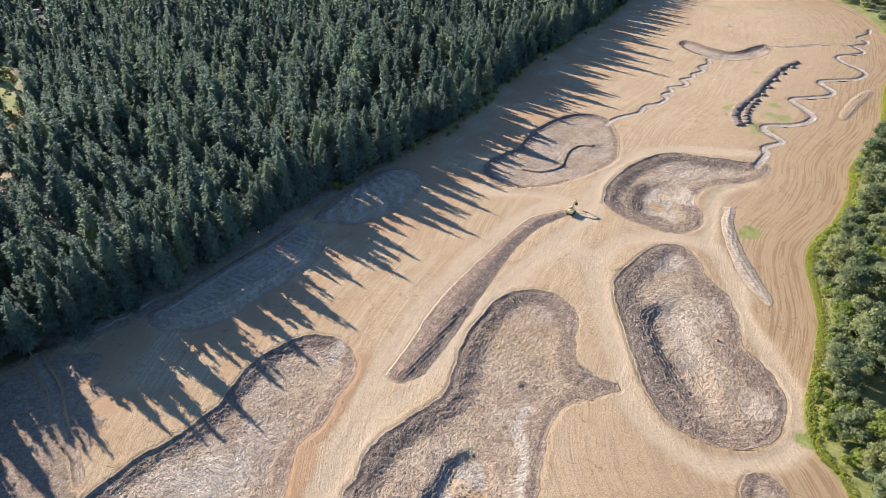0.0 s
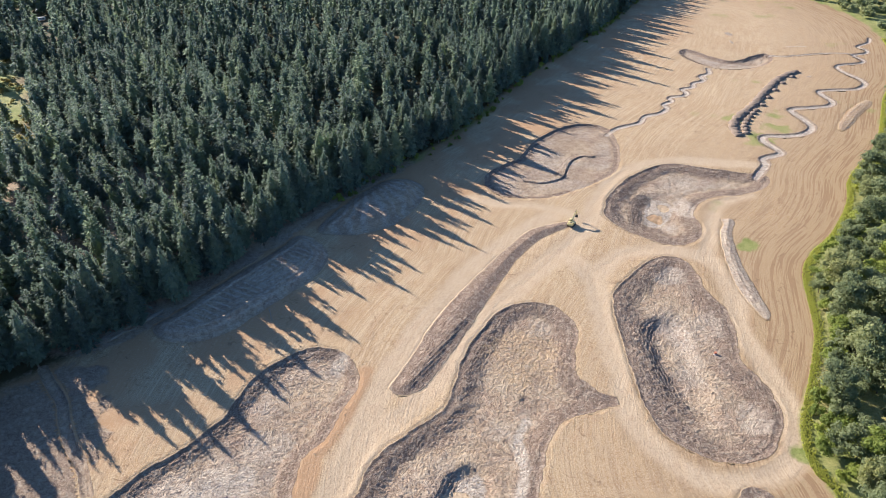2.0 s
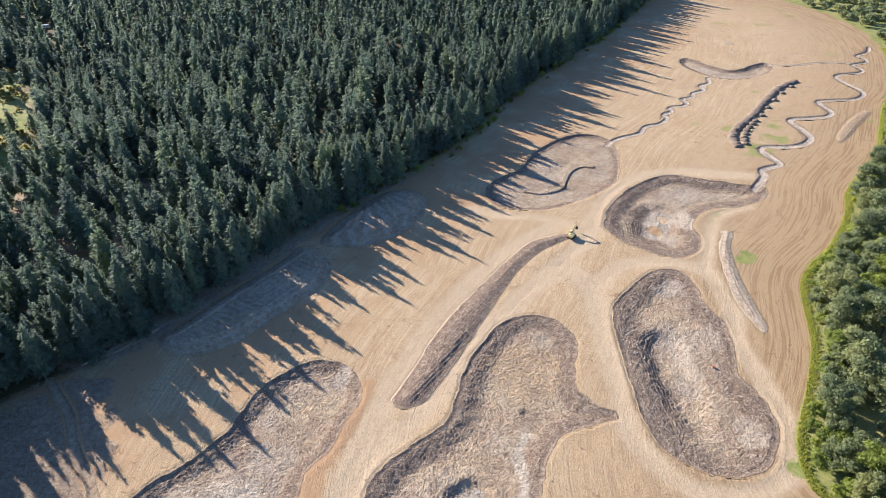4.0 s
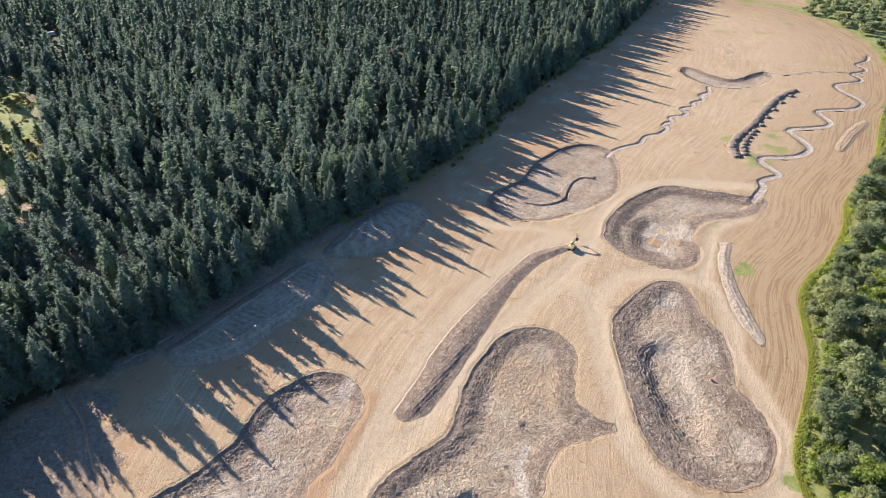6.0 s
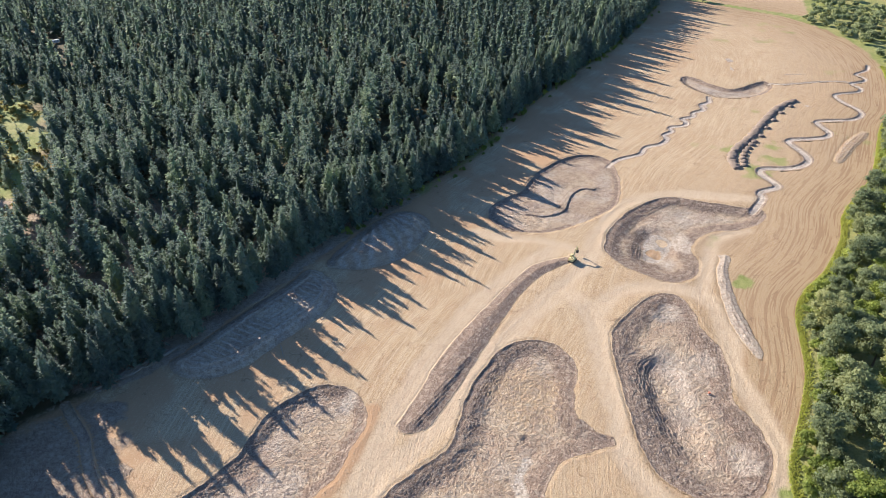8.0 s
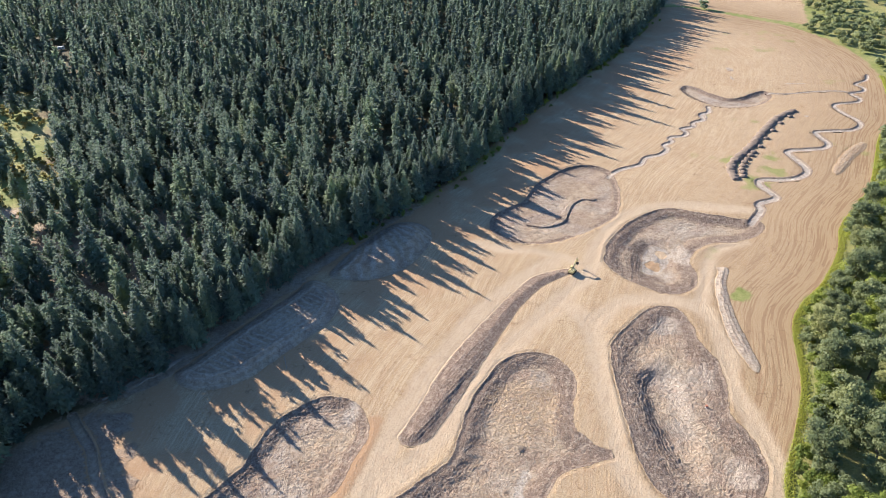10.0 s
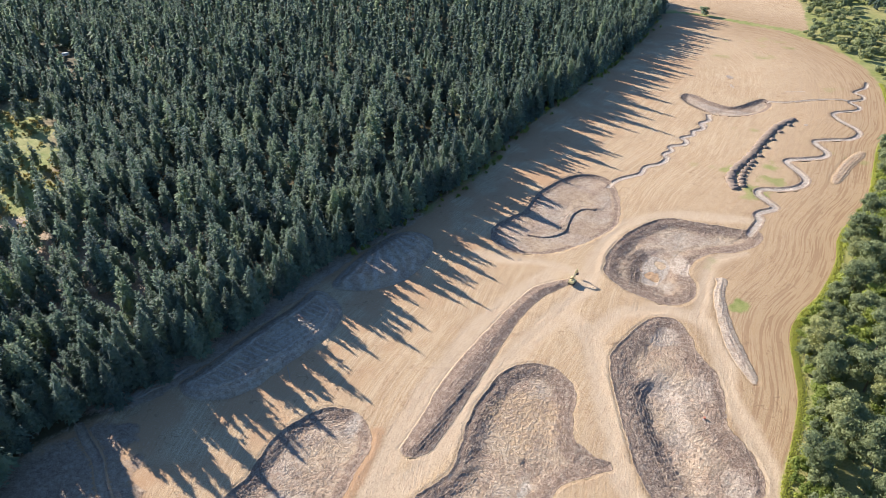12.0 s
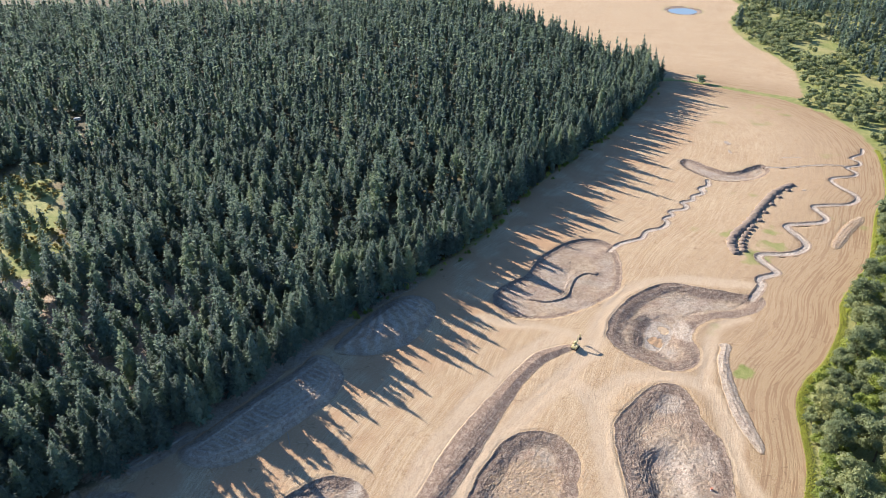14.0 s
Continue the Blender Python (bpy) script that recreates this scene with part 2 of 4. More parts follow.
def vnoise(x, y, size, octaves=3, gain=0.5):
    """Smooth value noise, about -1 to 1, with lumps of that size in metres."""
    total, amp, norm = 0.0, 1.0, 0.0
    for o in range(octaves):
        u, v = x / size * 2 ** o + 17.3 * o + 500, y / size * 2 ** o + 9.1 * o + 500
        i, j = np.floor(u).astype(int), np.floor(v).astype(int)
        fu, fv = u - i, v - j
        fu, fv = fu * fu * (3 - 2 * fu), fv * fv * (3 - 2 * fv)
        i, j, i1, j1 = i % 256, j % 256, (i + 1) % 256, (j + 1) % 256
        total = total + amp * ((TABLE[i, j] * (1 - fu) + TABLE[i1, j] * fu) * (1 - fv) + (TABLE[i, j1] * (1 - fu) + TABLE[i1, j1] * fu) * fv)
        norm += amp
        amp *= gain
    return total / norm * 2 - 1


def smooth(a, lo, hi):
    t = np.clip((a - lo) / (hi - lo), 0, 1)
    return t * t * (3 - 2 * t)


def mesh_of(name, verts, faces, material, tint=None, shade=False):
    """A mesh from arrays of vertices and equal-sided faces."""
    faces = np.asarray(faces, np.int32)
    k = faces.shape[1]
    me = bpy.data.meshes.new(name)
    me.vertices.add(len(verts))
    me.vertices.foreach_set("co", np.asarray(verts, np.float32).ravel())
    me.loops.add(faces.size)
    me.loops.foreach_set("vertex_index", faces.ravel())
    me.polygons.add(len(faces))
    me.polygons.foreach_set("loop_start", np.arange(0, faces.size, k, dtype=np.int32))
    me.polygons.foreach_set("use_smooth", np.full(len(faces), shade))
    if tint is not None:
        me.attributes.new("tint", "FLOAT", "POINT").data.foreach_set("value", np.asarray(tint, np.float32))
    me.materials.append(material)
    me.update(calc_edges=True)
    return me


def part(name, bm, material, parent, label=""):
    me = bpy.data.meshes.new(name)
    bm.to_mesh(me)
    bm.free()
    me.materials.append(material)
    ob = new(name, me)
    ob.parent = parent
    return tagged(ob, label)


# ---- plan of the place ----
FOREST_EDGE = [(-160, 20), (-146, 85), (-142, 122), (-143, 144), (-134, 157), (-120, 169), (-101, 189), (-84, 216), (-63, 246), (-48, 270),
               (-30, 291), (-11, 314), (12, 350), (40, 404), (62, 439), (97, 492), (138, 559), (184, 655)]
FOREST_BACK = [(178, 722), (150, 785), (130, 860), (97, 940), (20, 1100), (-100, 1350), (-1000, 1350), (-1000, 20)]
FIELD_RIGHT = [(80, -40), (86, 60), (94, 107), (92, 120), (95, 134), (106, 154), (116, 174), (125, 204), (134, 218), (148, 232), (164, 254),
               (174, 274), (188, 291), (207, 314), (238, 368), (256, 392), (276, 434), (290, 473), (296, 510), (292, 540), (283, 574),
               (267, 600), (244, 619), (222, 642), (200, 655)]
FIELD_FAR = [(188, 668), (224, 648), (249, 626), (292, 592), (321, 676), (326, 744), (322, 797), (329, 873), (340, 925), (395, 1043),
             (420, 1350), (-100, 1350), (30, 1090), (100, 945), (133, 862), (154, 790), (183, 726)]

PONDS = [  # label, outline, depth, width of the bank, roughness of the floor
    ("dug pond basin with lumpy grey floor beside tree shadows", 1.6, 0.6, 6.0, 0.17, 0.3,
     [(-96, 96), (-91, 109), (-86, 116), (-81, 123), (-76, 127), (-70, 134), (-66, 140), (-64, 147), (-61, 155), (-56, 162), (-50, 167),
      (-43, 169), (-35, 167), (-30, 160), (-29, 153), (-32, 143), (-36, 131), (-41, 125), (-42, 117), (-42, 107), (-46, 90), (-62, 76), (-84, 80)]),
    ("large dug pond basin with terraced banks and a side inlet", 1.55, 0.42, 9.0, 0.17, 0.12,
     [(-27, 108), (-25, 114), (-23, 122), (-17, 130), (-11, 135), (-4, 141), (-1, 147), (1, 156), (5, 169), (10, 178), (15, 186), (21, 190),
      (29, 191), (35, 188), (39, 182), (40, 175), (38, 165), (37, 156), (39, 152), (42, 148), (47, 146), (47, 143), (43, 142), (37, 140),
      (32, 138), (28, 134), (25, 128), (23, 122), (21, 115), (19, 106), (12, 92), (-4, 84), (-20, 90)]),
    ("oblong dug pond basin with a ridged pit in its floor", 1.4, 0.35, 11.0, 0.19, 0.22,
     [(55, 191), (60, 201), (67, 209), (75, 216), (82, 217), (86, 214), (88, 205), (88, 197), (91, 187), (91, 176), (89, 167), (88, 159),
      (90, 154), (92, 148), (92, 142), (91, 136), (87, 129), (82, 124), (75, 122), (68, 123), (62, 127), (57, 133), (55, 141), (54, 155), (54, 170)]),
    ("bent dug pond basin with a deep ridged pit", 1.5, 0.42, 9.0, 0.2, 0.2,
     [(63, 248), (66, 260), (75, 275), (85, 285), (96, 292), (105, 293), (114, 289), (126, 285), (134, 282), (141, 279), (136, 269), (123, 263),
      (113, 262), (104, 256), (99, 248), (99, 238), (96, 230), (89, 225), (82, 226), (73, 232), (67, 239)]),
    ("shallow kidney-shaped pond basin with an S-shaped ridge", 1.0, 0.7, 4.2, 0.15, 0.12,
     [(15, 277), (16, 285), (23, 294), (32, 301), (37, 311), (43, 322), (55, 334), (66, 340), (76, 338), (81, 330), (82, 313), (79, 297),
      (74, 286), (63, 275), (52, 268), (39, 263), (27, 264), (19, 268)]),
    ("banana-shaped grey pond basin in the stubble field", 1.2, 0.5, 4.0, 0.15, 0.12,
     [(149, 450), (154, 457), (160, 453), (167, 440), (178, 432), (192, 440), (202, 445), (203, 434), (192, 422), (177, 417), (164, 419), (155, 430), (150, 441)]),
    ("small round dug hollow with grey soil", 0.5, 0.15, 4.0, 0.12, 0.5,
     [(67, 100), (69, 109), (72, 113), (76, 114), (79, 111), (80, 102), (74, 94)]),
]
PITS = [  # deeper holes inside the basins: depth, outline
    (1, 1.5, 3.4, [(-9, 100), (-7, 108), (-4, 113), (-1, 119), (5, 123), (8, 121), (9, 116), (8, 108), (4, 98)]),
    (2, 1.6, 5.0, [(64, 176), (69, 181), (74, 179), (75, 170), (74, 158), (74, 146), (72, 138), (67, 141), (65, 150), (63, 163)]),
    (3, 1.3, 7.0, [(77, 243), (79, 255), (85, 264), (92, 263), (95, 255), (90, 245), (83, 239)]),
]
DITCHES = [  # label, width, depth, line
    ("winding drainage ditch cut between two pond basins", 1.5, 0.36,
     [(79, 327), (86, 334), (98, 340), (103, 348), (112, 352), (117, 358), (117, 364), (122, 368), (123, 374), (131, 376), (134, 381), (133, 386), (140, 389), (142, 395), (149, 399), (150, 407), (156, 411), (158, 419)]),
    ("zigzag drainage ditch with a pale dry bed", 1.9, 0.42,
     [(136, 279), (144, 290), (146, 297), (155, 301), (156, 305), (153, 316), (156, 321), (168, 321), (177, 324), (183, 331), (183, 340),
      (181, 351), (184, 355), (194, 356), (204, 358), (208, 364), (207, 373), (208, 379), (215, 380), (229, 381), (237, 387), (239, 395),
      (236, 405), (235, 416), (239, 421), (253, 424), (257, 430), (255, 438), (265, 442), (268, 448), (266, 455), (277, 463), (282, 472)]),
    ("thin shallow trench across the stubble field", 0.9, 0.14, [(203, 440), (216, 439), (232, 442), (247, 443), (256, 440)]),
    ("shaded drainage ditch beside the forest edge", 1.2, 0.4, [(-128, 161), (-121, 153), (-115, 146), (-110, 137), (-106, 131), (-100, 124), (-94, 114)]),
]
MOUNDS = [  # label, height, bank, outline
    ("long brown spoil mound with grooved flattened top", 0.6, 4.5,
     [(46, 243), (32, 238), (22, 226), (13, 213), (2, 196), (-6, 182), (-12, 167), (-17, 155), (-19, 151), (-16, 148), (-10, 150), (-6, 156),
      (-2, 164), (4, 176), (11, 191), (18, 205), (26, 220), (35, 231), (47, 240)]),
    ("low pale gravel bank on the stubble field", 0.35, 2.0,
     [(109, 241), (109, 243), (112, 243.5), (113, 241), (109.5, 233), (107, 222), (105.5, 208), (105.5, 195), (105, 182), (103, 180), (101.5, 186), (100.5, 195), (100.5, 205), (102, 218), (105, 231)]),
    ("narrow pale soil bank near the field edge", 0.3, 2.0, [(195, 328), (199, 327), (212, 342), (224, 355), (229, 362), (226, 364), (214, 354), (203, 341)]),
    ("broad levelled earth heap in forest shade", 2.0, 5.0,
     [(-100, 180), (-95, 187), (-83, 205), (-68, 225), (-60, 236), (-48, 224), (-50, 209), (-62, 193), (-74, 178), (-84, 173), (-94, 174)]),
    ("fan-shaped raked earth heap in forest shade", 3.0, 8.0,
     [(-54, 241), (-43, 264), (-29, 281), (-17, 280), (-12, 268), (-20, 248), (-32, 238), (-44, 236)]),
]
TRACKS = [  # half width, line of a driven way
    (5.0, [(-38, 95), (-32, 112), (-26, 135), (-21, 152), (-14, 170), (-4, 190), (8, 211), (22, 231), (40, 247)]),
    (4.5, [(-32, 108), (-22, 132), (-13, 143), (-3, 157), (6, 176), (14, 187), (26, 203), (42, 222), (56, 243), (62, 260), (72, 278), (86, 290), (110, 296), (140, 290)]),
    (4.0, [(42, 222), (50, 205), (50, 180), (50, 158), (49, 140), (58, 121), (70, 116), (86, 121), (95, 138), (94, 160), (93, 178)]),
    (4.0, [(50, 205), (64, 219), (78, 222), (94, 216), (97, 196), (93, 178)]),
    (3.0, [(56, 243), (40, 255), (22, 258), (8, 264)]),
    (3.0, [(94, 216), (104, 240), (112, 256), (128, 262)]),
]


def axis(*spans):
    """Grid lines: (start, step) pairs up to a last end."""
    out = []
    for (a, step), (b, _) in zip(spans, spans[1:]):
        out.append(np.linspace(a, b, max(1, int(round((b - a) / step))), endpoint=False))
    return np.concatenate(out + [np.array([spans[-1][0]])])


EDGE_LINE = spline(FOREST_EDGE, False, 6)
forest_line = np.concatenate([EDGE_LINE, np.array(FOREST_BACK, float)])
right_line = spline(FIELD_RIGHT, False, 6)
field_line = np.concatenate([EDGE_LINE, right_line[::-1]])
far_line = np.array(FIELD_FAR, float)
PALE_SPOTS = ((83, 178, 7, 11, 0.5), (79, 206, 7, 6, 0.6), (84, 138, 6, 8, 0.5), (-62, 117, 14, 9, 0.8), (-36, 161, 4, 6, 0.75), (-52, 131, 8, 9, 0.55),
              (97, 254, 5, 9, 0.75), (50, 276, 16, 7, 0.4), (176, 424, 16, 5, 0.5))
STRAW_SPOTS = ((22, 166, 19, 24), (85, 247, 4, 5), (3, 111, 6, 8), (-78, 106, 10, 8))
GREEN_SPOTS = ((113, 224, 5), (97, 203, 4), (150, 318, 10), (165, 330, 9), (170, 345, 8), (92, 124, 5), (145, 345, 8))


def strip(x, y):
    """The slanting grassy gap in the wood: below 1 inside it."""
    u, v = -0.47 * (x + 260) + 0.88 * (y - 372), 0.88 * (x + 260) + 0.47 * (y - 372)
    return np.hypot(u / 112, v / 23)


def sheet(X, Y, wide=None):
    """Height and cover of the land at points of the plan. wide: distances to the large borders, where they are known already."""
    zero = np.zeros(X.shape)
    Z = 0.25 * vnoise(X, Y, 45, 3) + 0.05 * vnoise(X, Y, 3.0, 2)
    owner, core = np.zeros(X.shape, np.int16), np.zeros(X.shape, bool)
    low = zero.copy()
    mud, damp_shade, pale, brown, track, litter = (zero.copy() for _ in range(6))

    def window(line, margin):
        (x0, y0), (x1, y1) = line.min(0) - margin, line.max(0) + margin
        return np.nonzero((X > x0) & (X < x1) & (Y > y0) & (Y < y1))[0]

    def claim(w, d, number):
        """d: metres inside the piece."""
        owner[w] = np.where(d > -0.8, number, owner[w])
        low[w] = np.maximum(low[w], 0.45 * (d > -0.25))
        core[w] |= d > 0.9

    if wide is None:
        wood, _ = line_distance(X, Y, forest_line, True)
        field, _ = line_distance(X, Y, field_line, True)
        beyond, _ = line_distance(X, Y, far_line, True)
        across, along = line_distance(X, Y, right_line, False)
    else:
        wood, field, beyond, across, along = wide
    wide = (wood, field, beyond, across, along)
    ragged = 1.5 * vnoise(X, Y, 6, 3)
    grass = smooth(np.minimum(field, beyond) + ragged, -1.5, 1.5)
    litter = smooth(-wood + ragged, -5, 4)
    opening = 1 - smooth(strip(X, Y) + 0.3 * vnoise(X, Y, 20, 2), 0.8, 1.2)
    litter *= 1 - opening
    grass = np.maximum(grass * (1 - litter), opening * (0.6 + 0.4 * vnoise(X, Y, 9, 3)))
    grass = np.maximum(grass, 0.6 * smooth(vnoise(X, Y, 22, 3), 0.45, 0.75) * smooth(X - 0.25 * Y, 10, 60) * (field < 0))
    for px, py, r in GREEN_SPOTS:
        grass = np.maximum(grass, (1.0 if r == 5 else 0.8) * smooth(r - np.hypot(X - px, Y - py) + (4 if r == 5 else 8) * vnoise(X, Y, 6, 4), 0, 4 if r == 5 else 7))
    grass = np.maximum(grass, 0.8 * smooth(-np.abs(wood - 2) + 5 * vnoise(X, Y, 15, 2), -4, 2) * (Y > 270))

    for half, pts in TRACKS:
        line = spline(pts, False)
        w = window(line, half + 8)
        if X[w].size:
            d, _ = line_distance(X[w], Y[w], line, False)
            amount = smooth(half - d + 1.6 * vnoise(X[w], Y[w], 9, 3), -2.0, 3.0)
            track[w] = np.maximum(track[w], amount)
            Z[w] -= 0.12 * amount + 0.05 * amount * np.sin(d * 2.1)

    number = 0
    for label, depth, drop, bank, rough, paleness, pts in PONDS:
        number += 1
        line = spline(pts, True)
        w = window(line, 8)
        x, y = X[w], Y[w]
        if not x.size:
            continue
        d, run = line_distance(x, y, line, True)
        d = -d + 0.6 * vnoise(x, y, 5, 3) + 0.3 * vnoise(x, y, 1.7, 2)
        floor = smooth(d, 0.3, 2.0)
        dz = -(depth - drop) * smooth(d, 0.5, bank) - drop * smooth(d, -0.4, 1.3)
        # clods and short scraped ridges on the floor
        turn = 3.0 * vnoise(x, y, 16, 2)
        u, v = x * np.cos(turn) + y * np.sin(turn), y * np.cos(turn) - x * np.sin(turn)
        scraped = 1 - 2 * np.abs(vnoise(u * 0.42, v, 0.95, 2, 0.6))
        dz += 1.2 * floor * rough * (0.8 * scraped + 0.75 * vnoise(x, y, 1.2, 3, 0.7) + 1.2 * vnoise(x, y, 9, 2))
        # teeth marks of the digger round the bank
        patch = smooth(vnoise(x + 31, y, 12, 2), -0.3, 0.3)
        comb = np.sin(d * 6.8 + 1.3 * vnoise(x, y, 4.0, 3)) * (0.6 + 0.4 * np.sin(run * 2.1 + 3 * vnoise(x, y, 3, 2)))
        dz += (0.04 if number == 1 else 0.065) * patch * smooth(d, 0.6, 1.6) * (1 - smooth(d, bank * 0.8, bank * 1.2)) * comb
        dz += 0.1 * np.exp(-((d + 1.2) / 1.0) ** 2)
        Z[w] += dz
        mud[w] = np.maximum(mud[w], smooth(d, -0.8, 0.4))
        # brown bank soil; its dark tone also replaces some of the self-shadow
        damp_shade[w] = np.maximum(damp_shade[w], smooth(d, -0.5, 0.1) * (1 - smooth(d, bank * 0.5, bank * 0.95)) * (0.88 + 0.3 * vnoise(x, y, 12, 2)))
        pale[w] = np.maximum(pale[w], smooth(d, bank * 0.5, bank * 1.3) * np.clip(paleness + 0.75 * vnoise(x, y, 15, 4), 0, 0.8))
        track[w] *= 1 - smooth(d, -1, 0.5)
        grass[w] *= 1 - smooth(d, -1, 0.5)
        claim(w, d, number)
    for pond, depth, bank, pts in PITS:
        line = spline(pts, True)
        w = window(line, 8)
        x, y = X[w], Y[w]
        if not x.size:
            continue
        d, _ = line_distance(x, y, line, True)
        d = -d + 0.8 * vnoise(x, y, 4, 3)
        Z[w] -= 0.75 * depth * smooth(d, -bank * 0.7, bank * 0.6)
        west = smooth(line[:, 0].mean() - x + 1.5 * vnoise(x, y, 5, 2), -1, 3)
        Z[w] += (0.06 if pond == 1 else 0.11) * west * smooth(d, -bank * 1.3, -1) * (1 - smooth(d, 0.8, 2.5)) * np.sin(d * 6.0 + 2.4 * vnoise(x, y, 4, 3))
        # west walls darker: wet soil, and the wall's shade put into the colour
        damp_shade[w] = np.maximum(damp_shade[w] * (1 - smooth(d, -3, 0)), 0.85 * west * smooth(d, -bank, -bank * 0.4) * (1 - smooth(d, 0, 2)))
        pale[w] = np.maximum(pale[w], 0.9 * smooth(d, 1.0, 2.6) if pond != 2 else 0.2)

    for label, half, depth, pts in DITCHES:
        number += 1
        line = spline(pts, False, 1.0)
        w = window(line, 8)
        x, y = X[w], Y[w]
        if not x.size:
            continue
        d, _ = line_distance(x, y, line, False)
        d = d + 0.25 * vnoise(x, y, 3, 2)
        if half == 1.9:        # narrows towards its far end
            d = d * (1 + 0.6 * smooth(y, 330, 470))
        Z[w] += 0.15 * np.exp(-((d - half * 1.6) / 0.5) ** 2) - 0.85 * depth * (1 - smooth(d, half * 0.6, half * 1.1))
        mud[w] = np.maximum(mud[w], 1 - smooth(d, half * 1.15, half * 1.6))
        # walls darker on both sides: brown bank soil with wall shade painted in
        damp_shade[w] = np.maximum(damp_shade[w], 0.6 * smooth(d, half * 0.75, half * 0.95) * (1 - smooth(d, half * 1.2, half * 1.6)))
        pale[w] = np.maximum(pale[w], (0.2 if half == 1.2 else 0.95) * (1 - smooth(d, half * 0.7, half * 0.95)))
        claim(w, half * 1.3 - d, number)

    for label, height, bank, pts in MOUNDS:
        number += 1
        line = spline(pts, True)
        w = window(line, 8)
        x, y = X[w], Y[w]
        if not x.size:
            continue
        d, run = line_distance(x, y, line, True)
        d = -d + 0.5 * vnoise(x, y, 5, 3)
        rise = smooth(d, -0.5, bank)
        Z[w] += height * rise * (1 + 0.15 * vnoise(x, y, 12, 2)) + smooth(d, 0, 2) * 0.13 * vnoise(x, y, 1.6, 3, 0.65)
        mud[w] = np.maximum(mud[w], (0.52 if height == 0.3 else 1.0) * smooth(d, -1.0, 0.5))
        if height == 0.6 and bank == 4.5:      # long ridge: grooves along it
            side = (x - 14) * 0.83 - (y - 200) * 0.55
            Z[w] += rise * (0.06 * np.sin(side * 5.6 + 1.8 * vnoise(x, y, 14, 2)) + 0.13 * smooth(side + 1.2 * vnoise(x, y, 18, 2), 0.0, 1.2) * (1 - smooth(side, 3.0, 5.0)))
            brown[w] = np.maximum(brown[w], smooth(d, -0.5, 0.6))
        elif height == 3.0:     # raked fan
            lane = np.arctan2(y - 292, x + 40) * 19 + 1.6 * vnoise(x, y, 9, 3)
            Z[w] += rise * 0.13 * np.sin(lane * 2.7)
            # pale scraped clay on the ridges, also putting relief contrast into the colour
            pale[w] = np.maximum(pale[w], smooth(d, -0.5, 2) * np.clip(0.36 + 0.3 * np.sin(lane * 2.7) + 0.25 * vnoise(x, y, 6, 2), 0, 1))
        elif height == 2.0:     # levelled heap with blade marks
            middle = smooth(d, 6, 8) * smooth(vnoise(x, y, 16, 2), -0.25, 0.05)
            marks = np.sin((x * 0.5 + y * 0.86) * 2.4 + 0.6 * vnoise(x, y, 5, 2))
            lanes = np.sin(d * 2.6 + 1.5 * vnoise(x, y, 9, 2))
            Z[w] += rise * 0.2 * marks * middle + rise * (1 - middle) * 0.12 * lanes
            # pale clay on marks and lanes; the colour carries relief contrast too
            pale[w] = np.maximum(pale[w], smooth(d, -0.5, 2) * np.clip(middle * (0.15 + 0.55 * smooth(marks, 0.4, 0.9)) + (1 - middle) * (0.4 + 0.2 * lanes) + 0.25 * vnoise(x, y, 5, 3), 0, 1))
        else:
            pale[w] = np.maximum(pale[w], (0.5 if bank == 2.0 and height == 0.35 else 0.3) * smooth(d, -1.2, 0.2))
            Z[w] += rise * 0.08 * np.sin(d * 4.5 + vnoise(x, y, 9, 2))
        grass[w] *= 1 - smooth(d, -1, 0.5)
        claim(w, d, number)

    for px, py, rx, ry, amount in PALE_SPOTS:
        d = np.hypot((X - px) / rx, (Y - py) / ry) + 0.55 * vnoise(X, Y, 5, 4)
        pale = np.maximum(pale, amount * (1 - smooth(d, 0.5, 1.15)) * (mud > 0.5))
    for px, py, rx, ry in STRAW_SPOTS:
        d = np.hypot((X - px) / rx, (Y - py) / ry) + 0.35 * vnoise(X, Y, 5, 4)
        mud *= 1 - 0.48 * (1 - smooth(d, 0.4, 1.15))
    # dry silt and rusty soil on the bottoms of two pits
    silt, rusty = zero.copy(), zero.copy()
    for px, py, rx, ry, what in ((89, 256, 2.6, 3.0, silt), (83.5, 248, 3.2, 4.0, rusty), (0, 113.5, 3.6, 2.4, silt), (3.5, 108, 5, 4, rusty)):
        d = np.hypot((X - px) / rx, (Y - py) / ry) + 0.45 * vnoise(X, Y, 3, 3)
        what[:] = np.maximum(what, 1 - smooth(d, 0.75, 1.1))
    mud *= 1 - np.maximum(silt, 0.75 * rusty)
    track = np.maximum(track * (1 - rusty), silt)
    # bare damp ground by the wood
    d = np.hypot((X + 124) / 30, (Y - 116) / 50) + 0.3 * vnoise(X, Y, 10, 4)
    bare_soil = (1 - smooth(d, 0.75, 1.05)) * (owner == 0)
    mud = np.maximum(mud, 0.9 * bare_soil)
    damp_shade = np.maximum(damp_shade, 0.55 * bare_soil)
    Z += bare_soil * 0.14 * vnoise(X, Y, 3, 3)
    # scraped soil between the heaps and the trees
    scraped = (1 - smooth(wood + 3 * vnoise(X, Y, 7, 3), 3, 9)) * smooth(Y, 158, 175) * (1 - smooth(Y, 290, 310)) * (owner == 0)
    mud = np.maximum(mud, 0.9 * scraped)
    pale = np.maximum(pale, scraped * np.clip(0.3 + 0.4 * vnoise(X, Y, 5, 3), 0, 1))
    # the S-shaped ridge in the kidney basin, darker along both its sides
    line = spline([(33, 281), (41, 279), (49, 283), (52, 291), (56, 300), (62, 305), (67, 304)], False)
    w = window(line, 4)
    d, _ = line_distance(X[w], Y[w], line, False)
